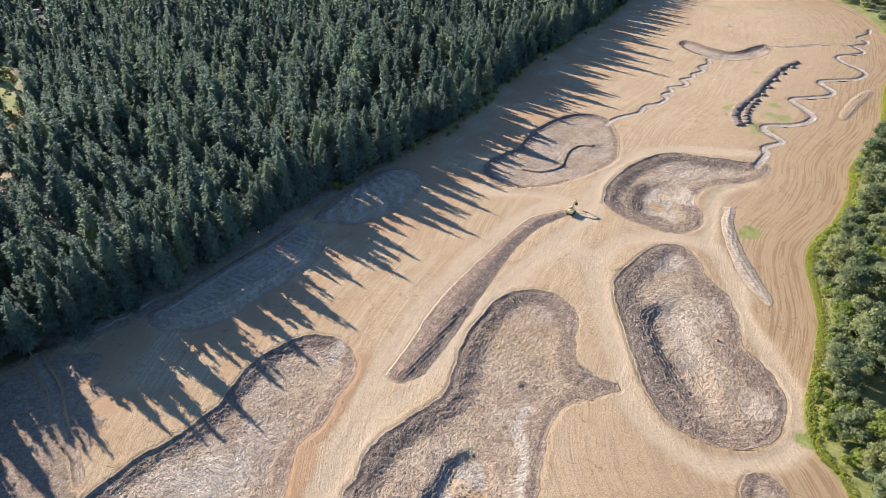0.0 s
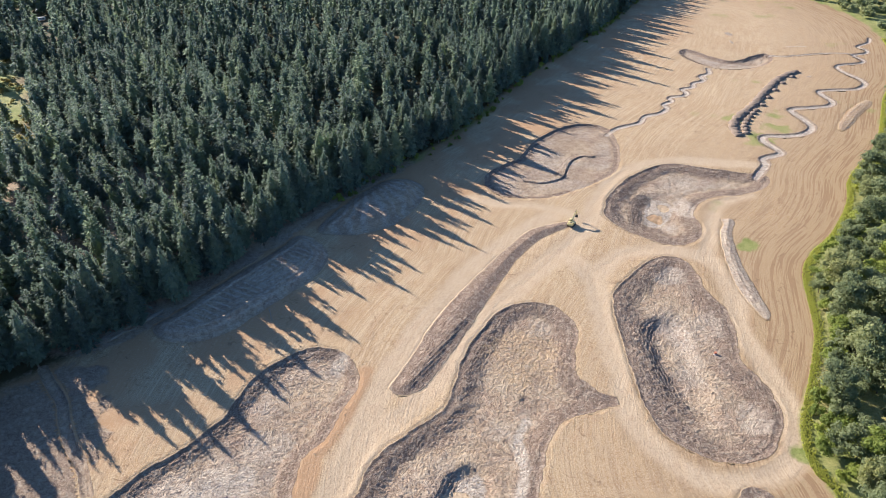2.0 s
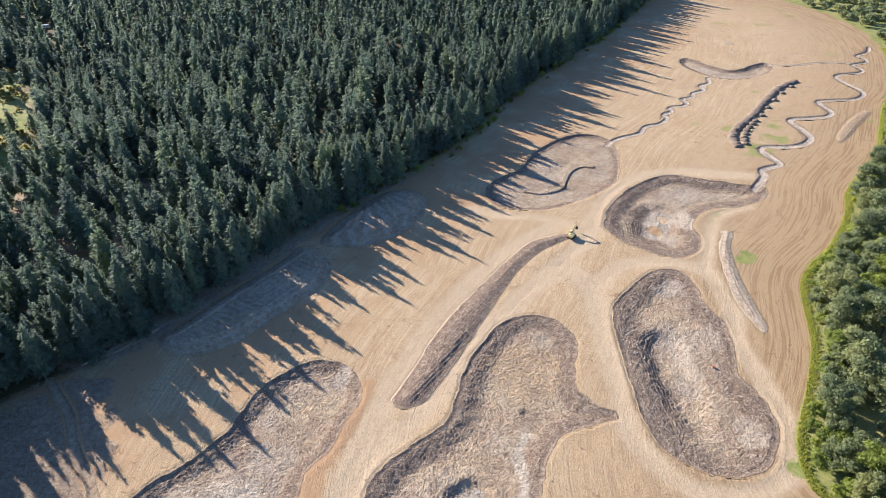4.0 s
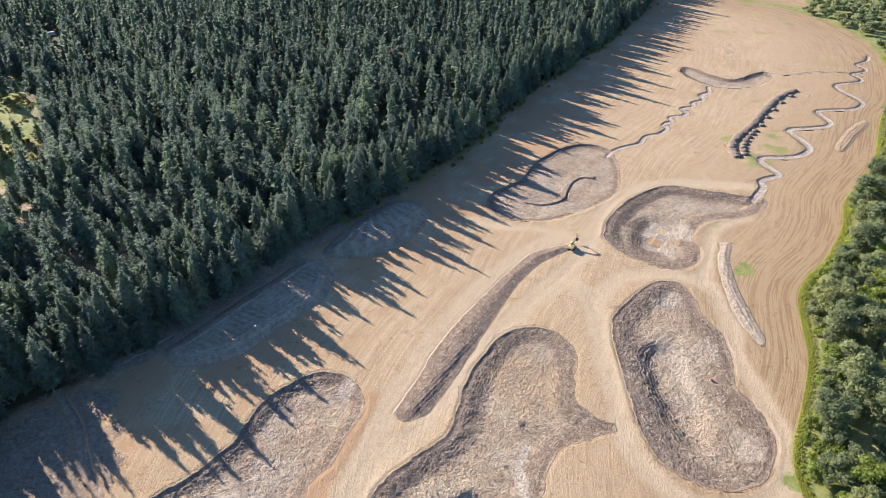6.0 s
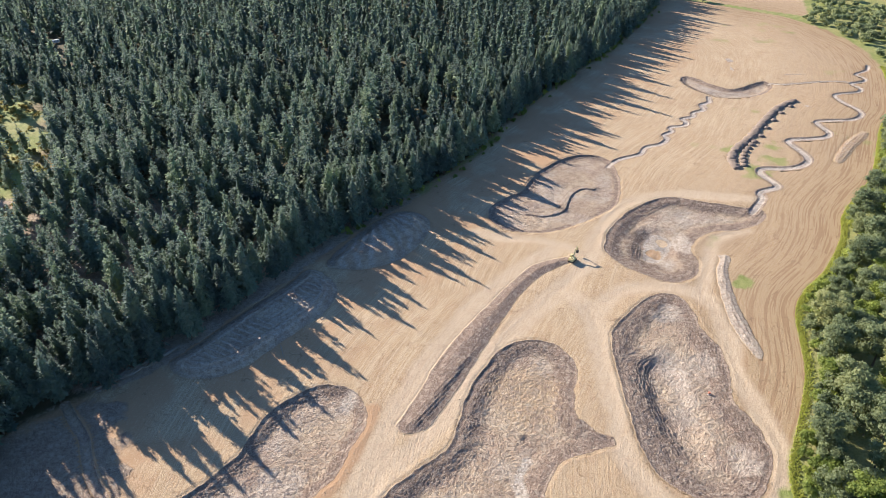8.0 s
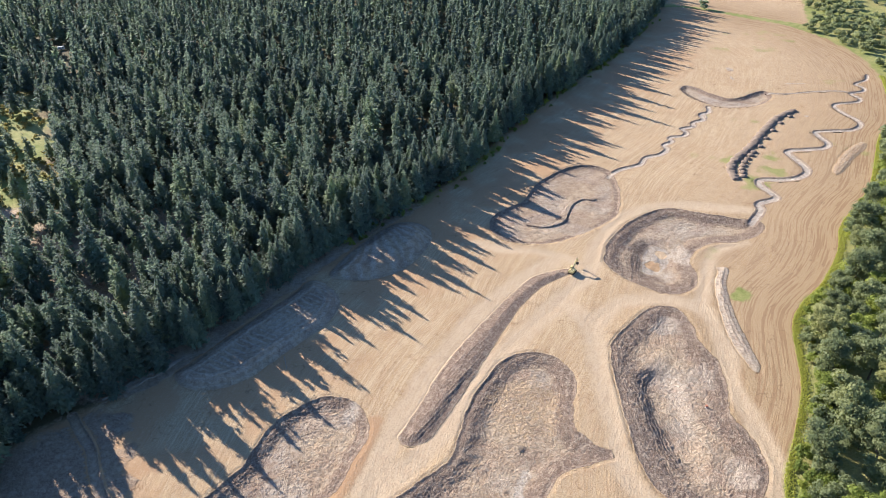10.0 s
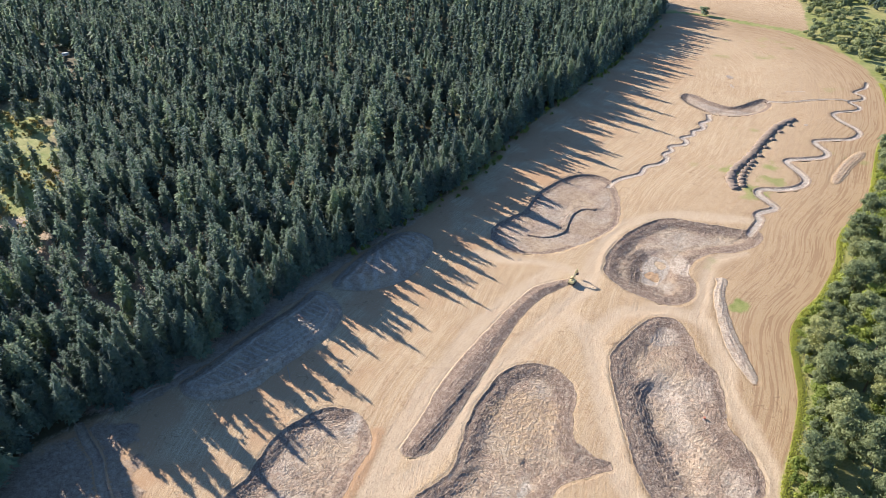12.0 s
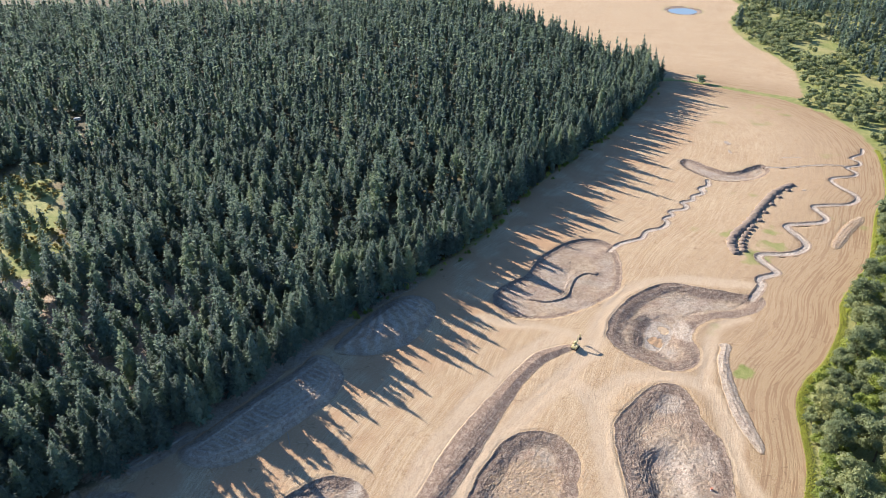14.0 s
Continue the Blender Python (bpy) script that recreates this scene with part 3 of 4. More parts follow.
    Z[w] += 0.45 * (1 - smooth(d, 1.1, 1.8))
    damp_shade[w] = np.maximum(damp_shade[w], 0.9 * smooth(d, 0.9, 1.2) * (1 - smooth(d, 1.8, 2.3)))
    # a small dark hollow and a pale washed streak in the large basin
    d = np.hypot(X - 20.5, (Y - 146.5) * 0.7) + 0.9 * vnoise(X, Y, 2.5, 3)
    Z -= 0.4 * (1 - smooth(d, 0.3, 2.2))
    damp_shade = np.maximum(damp_shade, 0.7 * (1 - smooth(d, 0.8, 2.6)))
    line = spline([(20, 138), (17, 131), (18, 122), (16, 112), (14, 100)], False)
    w = window(line, 6)
    d, _ = line_distance(X[w], Y[w], line, False)
    pale[w] = np.maximum(pale[w], 0.95 * (1 - smooth(d + 0.8 * vnoise(X[w], Y[w], 3, 3), 0.4, 2.6)))
    # small scrapes in the upper field
    for px, py, rx, ry in ((193, 487, 3, 5), (189, 470, 1.2, 6), (227, 457, 9, 1.0), (152, 404, 1, 4), (212, 402, 3, 1)):
        d = np.hypot((X - px) / rx, (Y - py) / ry) + 0.4 * vnoise(X, Y, 4, 3)
        mud = np.maximum(mud, 0.9 * (1 - smooth(d, 0.6, 1.1)))
        pale = np.maximum(pale, 0.6 * (1 - smooth(d, 0.6, 1.1)))
    # basin of the far pond
    d = np.hypot((X - 306) / 20, (Y - 1012) / 27)
    grass = np.maximum(grass, 0.55 * (1 - smooth(d, 1.0, 1.8)))
    damp_shade = np.maximum(damp_shade, 0.8 * (1 - smooth(d, 1.1, 1.35)))
    mud = np.maximum(mud, 1 - smooth(d, 1.1, 1.35))
    Z -= 2.0 * (1 - smooth(d, 0.75, 1.15))
    one = np.ones_like(Z)
    # rusty bare soil: a band beside the near basin and patches towards the wood
    rust = (0.9 * smooth(vnoise(X + 90, Y, 13, 4), -0.35, 0.3) * (1 - smooth(wood, 30, 75)) * (field < 0))
    line = spline([(-27, 158), (-30, 146), (-34, 134), (-38, 124), (-40, 108), (-42, 96)], False)
    w = window(line, 8)
    d, _ = line_distance(X[w], Y[w], line, False)
    rust = np.maximum(rust, 0.6 * rusty)
    rust[w] = np.maximum(rust[w], 1 - smooth(d + 1.2 * vnoise(X[w], Y[w], 4, 3), 1.5, 4.0))
    track[w] *= smooth(d, 1.5, 4.0)
    flow = np.stack([across + 0.5 * vnoise(X, Y, 20, 2), along, brown], -1)
    return dict(wide=wide, X=X, Y=Y, Z=Z, owner=owner, core=core, low=low, soil=np.stack([mud, damp_shade, pale, one], -1), cover=np.stack([track, grass, litter, rust], -1), flow=flow)


def land_mesh(name, s, quads, lift):
    """Cells of the land as one smooth mesh with its cover."""
    verts = np.stack([s["X"], s["Y"], s["Z"] + lift], -1)
    used, local = np.unique(quads, return_inverse=True)
    me = mesh_of(name, verts[used], local.reshape(-1, 4), EARTH, None, True)
    for key, kind, field in (("soil", "FLOAT_COLOR", "color"), ("cover", "FLOAT_COLOR", "color"), ("flow", "FLOAT_VECTOR", "vector")):
        me.attributes.new(key, kind, "POINT").data.foreach_set(field, np.asarray(s[key][used], np.float32).ravel())
    return me


def cells(ny, nx):
    idx = np.arange(ny * nx).reshape(ny, nx)
    return np.stack([idx[:-1, :-1], idx[:-1, 1:], idx[1:, 1:], idx[1:, :-1]], -1).reshape(-1, 4)


GX = axis((-4500, 500), (-1500, 100), (-400, 20), (-200, 4), (-135, 1.0), (145, 1.2), (285, 4), (400, 20), (800, 100), (1500, 500), (4500, 0))
GY = axis((-3000, 500), (-500, 60), (0, 10), (60, 1.5), (100, 1.0), (300, 1.3), (478, 4), (660, 12), (1400, 100), (2000, 500), (5500, 0))
PLAN = [a.ravel() for a in np.meshgrid(GX, GY)]
LAND = sheet(*PLAN)
HEIGHT = LAND["Z"].reshape(len(GY), len(GX))


def ground_height(x, y):
    i = int(np.clip(np.searchsorted(GY, y), 1, len(GY) - 1))
    j = int(np.clip(np.searchsorted(GX, x), 1, len(GX) - 1))
    u, v = (x - GX[j - 1]) / (GX[j] - GX[j - 1]), (y - GY[i - 1]) / (GY[i] - GY[i - 1])
    return float((HEIGHT[i - 1, j - 1] * (1 - u) + HEIGHT[i - 1, j] * u) * (1 - v) + (HEIGHT[i, j - 1] * (1 - u) + HEIGHT[i, j] * u) * v)


def build_land():
    ny, nx = len(GY), len(GX)
    q = cells(ny, nx)
    q = q[~LAND["core"][q].all(1)]
    tagged(new("ground", land_mesh("ground", LAND, q, -LAND["low"])), "tan mown stubble field with grass margins and forest floor", "field", "", "structure")
    owner = LAND["owner"].reshape(ny, nx)
    pieces = [("pond_basin", "pond basin", p[0], p[-1], 0.3) for p in PONDS] + [("drainage_ditch", "ditch", p[0], p[-1], 0.4) for p in DITCHES] \
        + [("soil_mound", "soil mound", p[0], p[-1], 0.32) for p in MOUNDS]
    for number, (name, category, label, pts, step) in enumerate(pieces, 1):
        pts = np.array(pts, float)
        step *= 1.4 if pts[:, 1].min() > 400 else 1.0
        fx, fy = np.meshgrid(np.arange(pts[:, 0].min() - 7, pts[:, 0].max() + 7, step), np.arange(pts[:, 1].min() - 7, pts[:, 1].max() + 7, step))
        # the coarse cells that this piece may reach
        mine = owner == number
        for _ in range(2):
            mine[1:-1, 1:-1] |= mine[:-2, 1:-1] | mine[2:, 1:-1] | mine[1:-1, :-2] | mine[1:-1, 2:]
        i, j = np.clip(np.searchsorted(GY, fy), 1, ny - 1), np.clip(np.searchsorted(GX, fx), 1, nx - 1)
        need = mine[i, j]
        pick = np.nonzero(need.ravel())[0]
        where = np.full(fx.size, -1)
        where[pick] = np.arange(len(pick))
        x, y, i, j = fx.ravel()[pick], fy.ravel()[pick], i.ravel()[pick], j.ravel()[pick]
        u, v = (x - GX[j - 1]) / (GX[j] - GX[j - 1]), (y - GY[i - 1]) / (GY[i] - GY[i - 1])
        wide = []
        for a in LAND["wide"]:
            a = a.reshape(ny, nx)
            wide.append((a[i - 1, j - 1] * (1 - u) + a[i - 1, j] * u) * (1 - v) + (a[i, j - 1] * (1 - u) + a[i, j] * u) * v)
        s = sheet(x, y, wide)
        q = where[cells(*fx.shape)]
        q = q[(q >= 0).all(1)]
        q = q[s["owner"][q[:, 0]] == number]
        tagged(new(name, land_mesh(name, s, q, 0.015)), label, category, "", "structure")


build_land()


# ---- conifers ----
def conifer_arrays(seed, height, radius, sprays, sides, rings, heart=0.42):
    """Crown of one conifer: boughs of pointed needle sprays, clumped and drooping, round an uneven, narrowing body."""
    r = np.random.default_rng(seed)
    base = height * r.uniform(0.05, 0.14)
    lean, full = r.uniform(0, 6.28), r.uniform(0.55, 0.85)

    def reach(t, a):
        belly = np.minimum(1, 0.6 + t * 2.4) * np.maximum(1 - t, 0) ** full
        return radius * (belly * (1 + 0.17 * np.sin(a * 2 + lean + t * 5) + 0.13 * np.sin(a * 3 - t * 13) + 0.10 * np.sin(t * 31 + lean)) + 0.015)

    boughs = max(8, sprays // 6)
    bt = 1 - r.uniform(0.0, 1.0, boughs) ** 0.78 * 0.99
    ba = r.uniform(0, 6.283, boughs)
    bl = r.uniform(0.78, 1.2, boughs)
    of = np.arange(sprays) % boughs
    near = np.clip(1 - bt[of], 0.1, 1)
    t = np.clip(bt[of] + r.normal(0, 0.014, sprays), 0, 0.995)
    a = ba[of] + r.normal(0, 0.2, sprays) / (0.35 + near)
    L = reach(t, a) * bl[of] * r.uniform(0.3, 1.1, sprays) ** 0.6
    z = base + (height - base) * t
    size = np.clip(0.2 * L + 0.6, 0.6, 1.7) * (760 / sprays) ** 0.48 * r.uniform(0.75, 1.3, sprays)
    c, s = np.cos(a), np.sin(a)
    slope = r.uniform(-1.3, 0.1, sprays) + 1.4 * t ** 2
    roll = r.uniform(-0.9, 0.9, sprays)
    half = size * r.uniform(0.36, 0.58, sprays)
    side = np.stack([-s * np.cos(roll), c * np.cos(roll), np.sin(roll)], -1) * half[:, None]
    flat = size / np.sqrt(1 + slope ** 2)
    root = np.stack([c * (L - flat), s * (L - flat), z], -1)
    tip = np.stack([c * L, s * L, z + slope * flat], -1)
    V = np.stack([root + side, tip, root - side], 1).reshape(-1, 3)
    F = [3 * np.arange(sprays)[:, None] + np.array([[0, 2, 1]])]
    b = len(V)
    tt = np.linspace(0.0, 0.75 if heart < 0.5 else 0.9, rings + 1)
    body = []
    for i, q in enumerate(tt):
        aa = 6.283 * (np.arange(sides) + 0.5 * (i % 2)) / sides
        rr_ = reach(np.full(sides, q), aa) * (heart if i < rings else 0.05) * r.uniform(0.75, 1.15, sides)
        body.append(np.stack([np.cos(aa) * rr_, np.sin(aa) * rr_, base + (height - base) * q + r.uniform(-0.3, 0.3, sides)], -1))
    for j in range(rings):
        p = b + j * sides + np.arange(sides)
        q = b + j * sides + (np.arange(sides) + 1) % sides
        F += [np.stack([p, q, q + sides], -1), np.stack([p, q + sides, p + sides], -1)]
    return np.concatenate([V] + body), np.concatenate(F)


def trunk_bm(height, r0, bend=0.0):
    bm = bmesh.new()
    bmesh.ops.create_cone(bm, cap_ends=True, segments=7, radius1=r0, radius2=r0 * 0.18, depth=height)
    bmesh.ops.translate(bm, verts=bm.verts, vec=(0, 0, height / 2 - 0.3))
    return bm


def inside(line, pts):
    d, _ = line_distance(pts[:, 0], pts[:, 1], line, True)
    return d


def scatter(seed, box, spacing, keep):
    """Jittered grid of places in a box of the plan where keep(points) says so."""
    r = np.random.default_rng(seed)
    x0, y0, x1, y1 = box
    gx, gy = np.meshgrid(np.arange(x0, x1, spacing), np.arange(y0, y1, spacing))
    gx = gx + (np.arange(gx.shape[0]) % 2)[:, None] * spacing * 0.5
    p = np.stack([gx.ravel(), gy.ravel()], -1) + r.uniform(-0.42, 0.42, (gx.size, 2)) * spacing
    return p[keep(p)]


def clearing(p):
    """How open the wood is: the grassy gap and thin patches."""
    return strip(p[:, 0], p[:, 1])


def joined(name, places, variants, seed, material, scale, label, category, tilt=0.04):
    """Many plants in one mesh."""
    r = np.random.default_rng(seed)
    VV, FF, TT, base = [], [], [], 0
    for x, y in places:
        V, F = variants[r.integers(len(variants))]
        a, k, h = r.uniform(0, 6.28), scale * (0.52 + 0.6 * r.uniform() ** 0.75), r.uniform(0.85, 1.08)
        c, s = math.cos(a) * k, math.sin(a) * k
        lx, ly = r.normal(0, tilt, 2)
        W = np.stack([V[:, 0] * c - V[:, 1] * s + x + V[:, 2] * lx, V[:, 0] * s + V[:, 1] * c + y + V[:, 2] * ly, V[:, 2] * k * h], -1)
        VV.append(W)
        FF.append(F + base)
        TT.append(np.full(len(V), r.uniform()))
        base += len(V)
    me = mesh_of(name, np.concatenate(VV), np.concatenate(FF), material, np.concatenate(TT))
    return tagged(new(name, me), label, category, "", "stuff")


def make_conifer(seed, height, radius, label):
    tree = tagged(new("conifer_tree"), label, "tree", "conifers along the forest edge")
    V, F = conifer_arrays(seed, height, radius, 1150, 7, 5, 0.58)
    crown = new("crown", mesh_of("crown", V, F, NEEDLES, np.zeros(len(V))))
    crown.parent = tree
    part("trunk", trunk_bm(height * 0.9, 0.014 * height), BARK, tree)
    return tree


def plant_forest():
    r = np.random.default_rng(11)
    def wood(lo, hi, spread=0.0):
        def keep(p):
            d = inside(forest_line, p)
            open_ = clearing(p)
            thin = vnoise(p[:, 0], p[:, 1], 60, 2)
            ok = (d < -lo) & (d >= -hi)
            luck = np.random.default_rng(3).random(len(p))
            ok &= (open_ > 1.0) | (luck < 0.24)
            ahead = -0.495 * (p[:, 0] + 318) + 0.869 * (p[:, 1] - 556)
            aside = 0.869 * (p[:, 0] + 318) + 0.495 * (p[:, 1] - 556)
            ok &= (np.abs(aside) > 7) | (ahead > 8) | (ahead < -80)
            ok &= luck < 0.94 - 0.25 * (thin > 0.45)
            # no trees far outside the wedge of the valley
            ok &= p[:, 0] > -0.72 * (p[:, 1] + 60) - np.where(p[:, 1] < 200, 80, 30)
            return ok
        return keep
    edge = scatter(21, (-260, 60, 200, 720), 6.0, wood(-3.0, 17))
    order = np.argsort(edge[:, 1])
    edge = edge[order]
    single, rest = edge[:300], edge[300:]
    kinds = [make_conifer(100 + i, h, q, t) for i, (h, q, t) in enumerate((
        (28.0, 5.6, "tall dark green conifer with a pointed crown"),
        (26.0, 5.1, "dark green conifer with drooping boughs at the forest edge"),
        (29.5, 5.9, "tall full-crowned dark green conifer"),
        (23.0, 4.7, "narrow dark green conifer at the forest edge"),
        (14.0, 3.2, "young green conifer among taller trees"),
        (28.0, 4.6, "slim grey-green conifer with a thin crown")))]
    for n, (x, y) in enumerate(single):
        k = kinds[int(r.choice(6, p=(0.24, 0.2, 0.18, 0.16, 0.1, 0.12)))]
        q = (0.82 + 0.12 * r.normal() + 0.14 * float(vnoise(np.array([x]), np.array([y]), 14, 2)[0])) * (1.3 if y < 146 else 0.92 if y < 205 else 0.94 if 300 < y < 390 else 1.0)
        m = pose(x, y, ground_height(x, y), r.normal(0, 1.2), r.normal(0, 1.2), r.uniform(0, 360)) @ Matrix.Diagonal((1.14 * q, 1.14 * q, q * r.uniform(0.92, 1.08), 1))
        if n < 6:
            kinds[n].matrix_basis = m
        else:
            t = copy_thing(k, pose(0, 0, 0))
            t.matrix_basis = m
    mid = [conifer_arrays(200 + i, h, q, 800, 5, 3) for i, (h, q) in enumerate(((28, 6.1), (25, 5.8), (30, 6.6), (20, 5.4), (27, 5.2), (23, 6.0)))]
    far = [conifer_arrays(300 + i, h, q, 220, 4, 2) for i, (h, q) in enumerate(((28, 6.1), (25, 5.8), (30, 6.5), (21, 5.4), (27, 5.2)))]
    core = scatter(22, (-700, 60, 200, 460), 9.5, wood(46, 900))
    joined("forest", np.concatenate([core, rest]), mid, 31, NEEDLES, 1.0, "dense dark green conifer forest with pointed crowns", "forest")
    # the first rows behind the edge stand closer
    rows = scatter(24, (-330, 60, 200, 1090), 7.2, wood(17, 46))
    joined("forest_margin", rows[rows[:, 1] < 330], mid, 34, NEEDLES, 0.98, "dense dark conifers close behind the forest edge", "forest")
    joined("forest_margin", rows[rows[:, 1] >= 330], far, 35, NEEDLES, 0.98, "dense conifers behind the far forest edge", "forest")
    back = scatter(23, (-860, 460, 200, 1080), 9.4, wood(46, 2000))
    dim = [conifer_arrays(330 + i, h, q, 66, 4, 2) for i, (h, q) in enumerate(((28, 6.1), (25, 5.8), (30, 6.5), (21, 5.4), (27, 5.2)))]
    joined("distant_forest", back[back[:, 1] > 640], dim, 33, NEEDLES, 1.0, "distant conifer forest behind the near woods", "forest")
    back = back[back[:, 1] <= 640]
    joined("far_forest", back, far, 32, NEEDLES, 1.0, "hazy conifer forest stretching into the distance", "forest")


plant_forest()


# ---- broadleaved trees and shrubs ----
def leafy_arrays(seed, height, radius, lobes, leaves, size, hull):
    """A crown of uneven lobes, each a dark hull beset with small leaf clumps."""
    r = np.random.default_rng(seed)
    V, F = [], []
    ico = bmesh.new()
    bmesh.ops.create_icosphere(ico, subdivisions=hull, radius=1)
    iv = np.array([v.co[:] for v in ico.verts])
    jf = np.array([[v.index for v in f.verts] for f in ico.faces])
    ico.free()
    base = 0
    for i in range(lobes):
        a, q = r.uniform(0, 6.28), radius * (0.15 + 0.55 * r.random() ** 0.6)
        z = height * r.uniform(0.3, 0.82)
        lr = radius * r.uniform(0.34, 0.55) * (1.1 - 0.35 * z / height)
        c = np.array((math.cos(a) * q, math.sin(a) * q, z))
        stretch = np.array((1, 1, r.uniform(0.75, 1.25)))
        hv = iv * (lr * 0.58) * r.uniform(0.8, 1.15, (len(iv), 1)) * stretch + c
        V.append(hv)
        F.append(jf + base)
        base += len(hv)
        n = r.normal(size=(leaves, 3))
        n[:, 2] = np.abs(n[:, 2]) * 0.9 - 0.25
        n /= np.linalg.norm(n, axis=1)[:, None]
        at = c + n * lr * r.uniform(0.55, 1.15, (leaves, 1)) * stretch
        t = np.cross(n + r.normal(0, 0.45, n.shape), r.normal(size=n.shape))
        t /= np.linalg.norm(t, axis=1)[:, None] + 1e-6
        b = np.cross(n + r.normal(0, 0.4, n.shape), t)
        s = size * r.uniform(0.6, 1.3, (leaves, 1))
        V.append(np.stack([at - t * s, at + t * s, at + b * s * 1.3 + n * s * 0.3], 1).reshape(-1, 3))
        F.append(base + 3 * np.arange(leaves)[:, None] + np.array([[0, 1, 2]]))
        base += 3 * leaves
    return np.concatenate(V), np.concatenate(F)


def make_leafy(name, seed, height, radius, lobes, leaves, size, material, label, category):
    tree = tagged(new(name), label, category, "trees and shrubs along the field")
    V, F = leafy_arrays(seed, height, radius, lobes, leaves, size, 1)
    crown = new("crown", mesh_of("crown", V, F, material, np.zeros(len(V))))
    crown.parent = tree
    part("trunk", trunk_bm(height * 0.6, 0.02 * height + 0.03), BARK, tree)
    return tree


def right_edge_x(y):
    order = np.argsort(right_line[:, 1])
    return np.interp(y, right_line[order, 1], right_line[order, 0])


def plant_right():
    r = np.random.default_rng(41)
    kinds = [make_leafy("leafy_tree", 501, 15.5, 5.0, 20, 180, 0.32, WILLOW, "tall grey-green willow beside the field", "tree"),
             make_leafy("leafy_tree", 502, 11.5, 4.2, 15, 170, 0.30, LEAVES, "rounded green broadleaved tree beside the field", "tree"),
             make_leafy("leafy_tree", 503, 8.5, 3.7, 12, 165, 0.28, WILLOW, "bushy grey-green willow beside the field", "tree"),
             make_leafy("shrub", 504, 4.2, 2.7, 8, 120, 0.27, LEAVES, "dense green shrub at the field edge", "shrub"),
             make_leafy("shrub", 505, 3.0, 2.1, 6, 110, 0.25, LEAVES, "low bright green shrub in tall grass", "shrub"),
             make_leafy("shrub", 506, 4.8, 2.9, 8, 120, 0.28, WILLOW, "grey-green willow shrub at the field edge", "shrub")]
    def band(lo, hi, y0, y1, chance):
        def keep(p):
            d = inside(field_line, p)
            luck = np.random.default_rng(8).random(len(p))
            return (d > lo) & (d < hi) & (p[:, 0] > right_edge_x(p[:, 1])) & (p[:, 1] > y0) & (p[:, 1] < y1) & (luck < chance)
        return keep
    big = scatter(51, (85, 70, 340, 480), 5.8, band(5.6, 30, 90, 400, 0.62))
    small = scatter(52, (85, 70, 340, 480), 3.2, band(3.1, 13.0, 90, 420, 0.62))
    things = [(p, 0) for p in big] + [(p, 1) for p in small]
    things.sort(key=lambda q: q[0][1])
    used = set()
    for (x, y), low in things[:300]:
        k = int(r.choice((3, 4, 5))) if low else int(r.choice((0, 1, 2, 5), p=(0.3, 0.25, 0.3, 0.15)))
        s = r.uniform(0.8, 1.35)
        m = pose(x, y, ground_height(x, y) - 0.1, 0, 0, r.uniform(0, 360)) @ Matrix.Diagonal((s, s, s * r.uniform(0.85, 1.1), 1))
        if k not in used:
            used.add(k)
            kinds[k].matrix_basis = m
        else:
            copy_thing(kinds[k], pose(0, 0, 0)).matrix_basis = m
    far = [leafy_arrays(600 + i, h, q, 4, 36, 0.9, 1) for i, (h, q) in enumerate(((7, 5.4), (5.5, 4.6), (9, 5.6), (4.2, 3.8)))]
    rest = np.array([p for p, _ in things[300:]])
    def bush(p):
        d = np.minimum(inside(field_line, p), inside(far_line, p))
        f = inside(forest_line, p)
        n = vnoise(p[:, 0], p[:, 1], 34, 3)
        return (d > 3) & (f > 20) & (p[:, 0] > 282) & (n > 0.02 - 0.5 * (p[:, 1] < 480) - 0.4 * (d < 32)) & (p[:, 0] < 0.72 * p[:, 1] + 60)
    wide = scatter(53, (230, 395, 570, 1080), 8.0, bush)
    joined("shrubs", np.concatenate([rest, wide]) if len(rest) else wide, far, 61, WILLOW, 1.0, "scattered grey-green shrubs in a grassy meadow", "shrubs", 0.0)
    def dark(p):
        d = p[:, 0] - np.interp(p[:, 1], (300, 420, 520, 600, 700, 850, 1000, 1300), (322, 322, 335, 350, 385, 425, 425, 410))
        n = vnoise(p[:, 0], p[:, 1], 40, 2)
        return (d > 0) & (n > 0.08 - 0.004 * d) & (p[:, 0] < 0.75 * p[:, 1] + 90)
    variants = [conifer_arrays(700 + i, h, q, 70, 4, 2) for i, (h, q) in enumerate(((24, 3.9), (20, 3.6), (26, 4.2), (16, 3.3)))]
    joined("hillside_forest", scatter(54, (320, 300, 800, 1130), 10.0, dark), variants, 62, NEEDLES, 1.0, "dark conifer wood beyond the meadow", "forest")


plant_right()


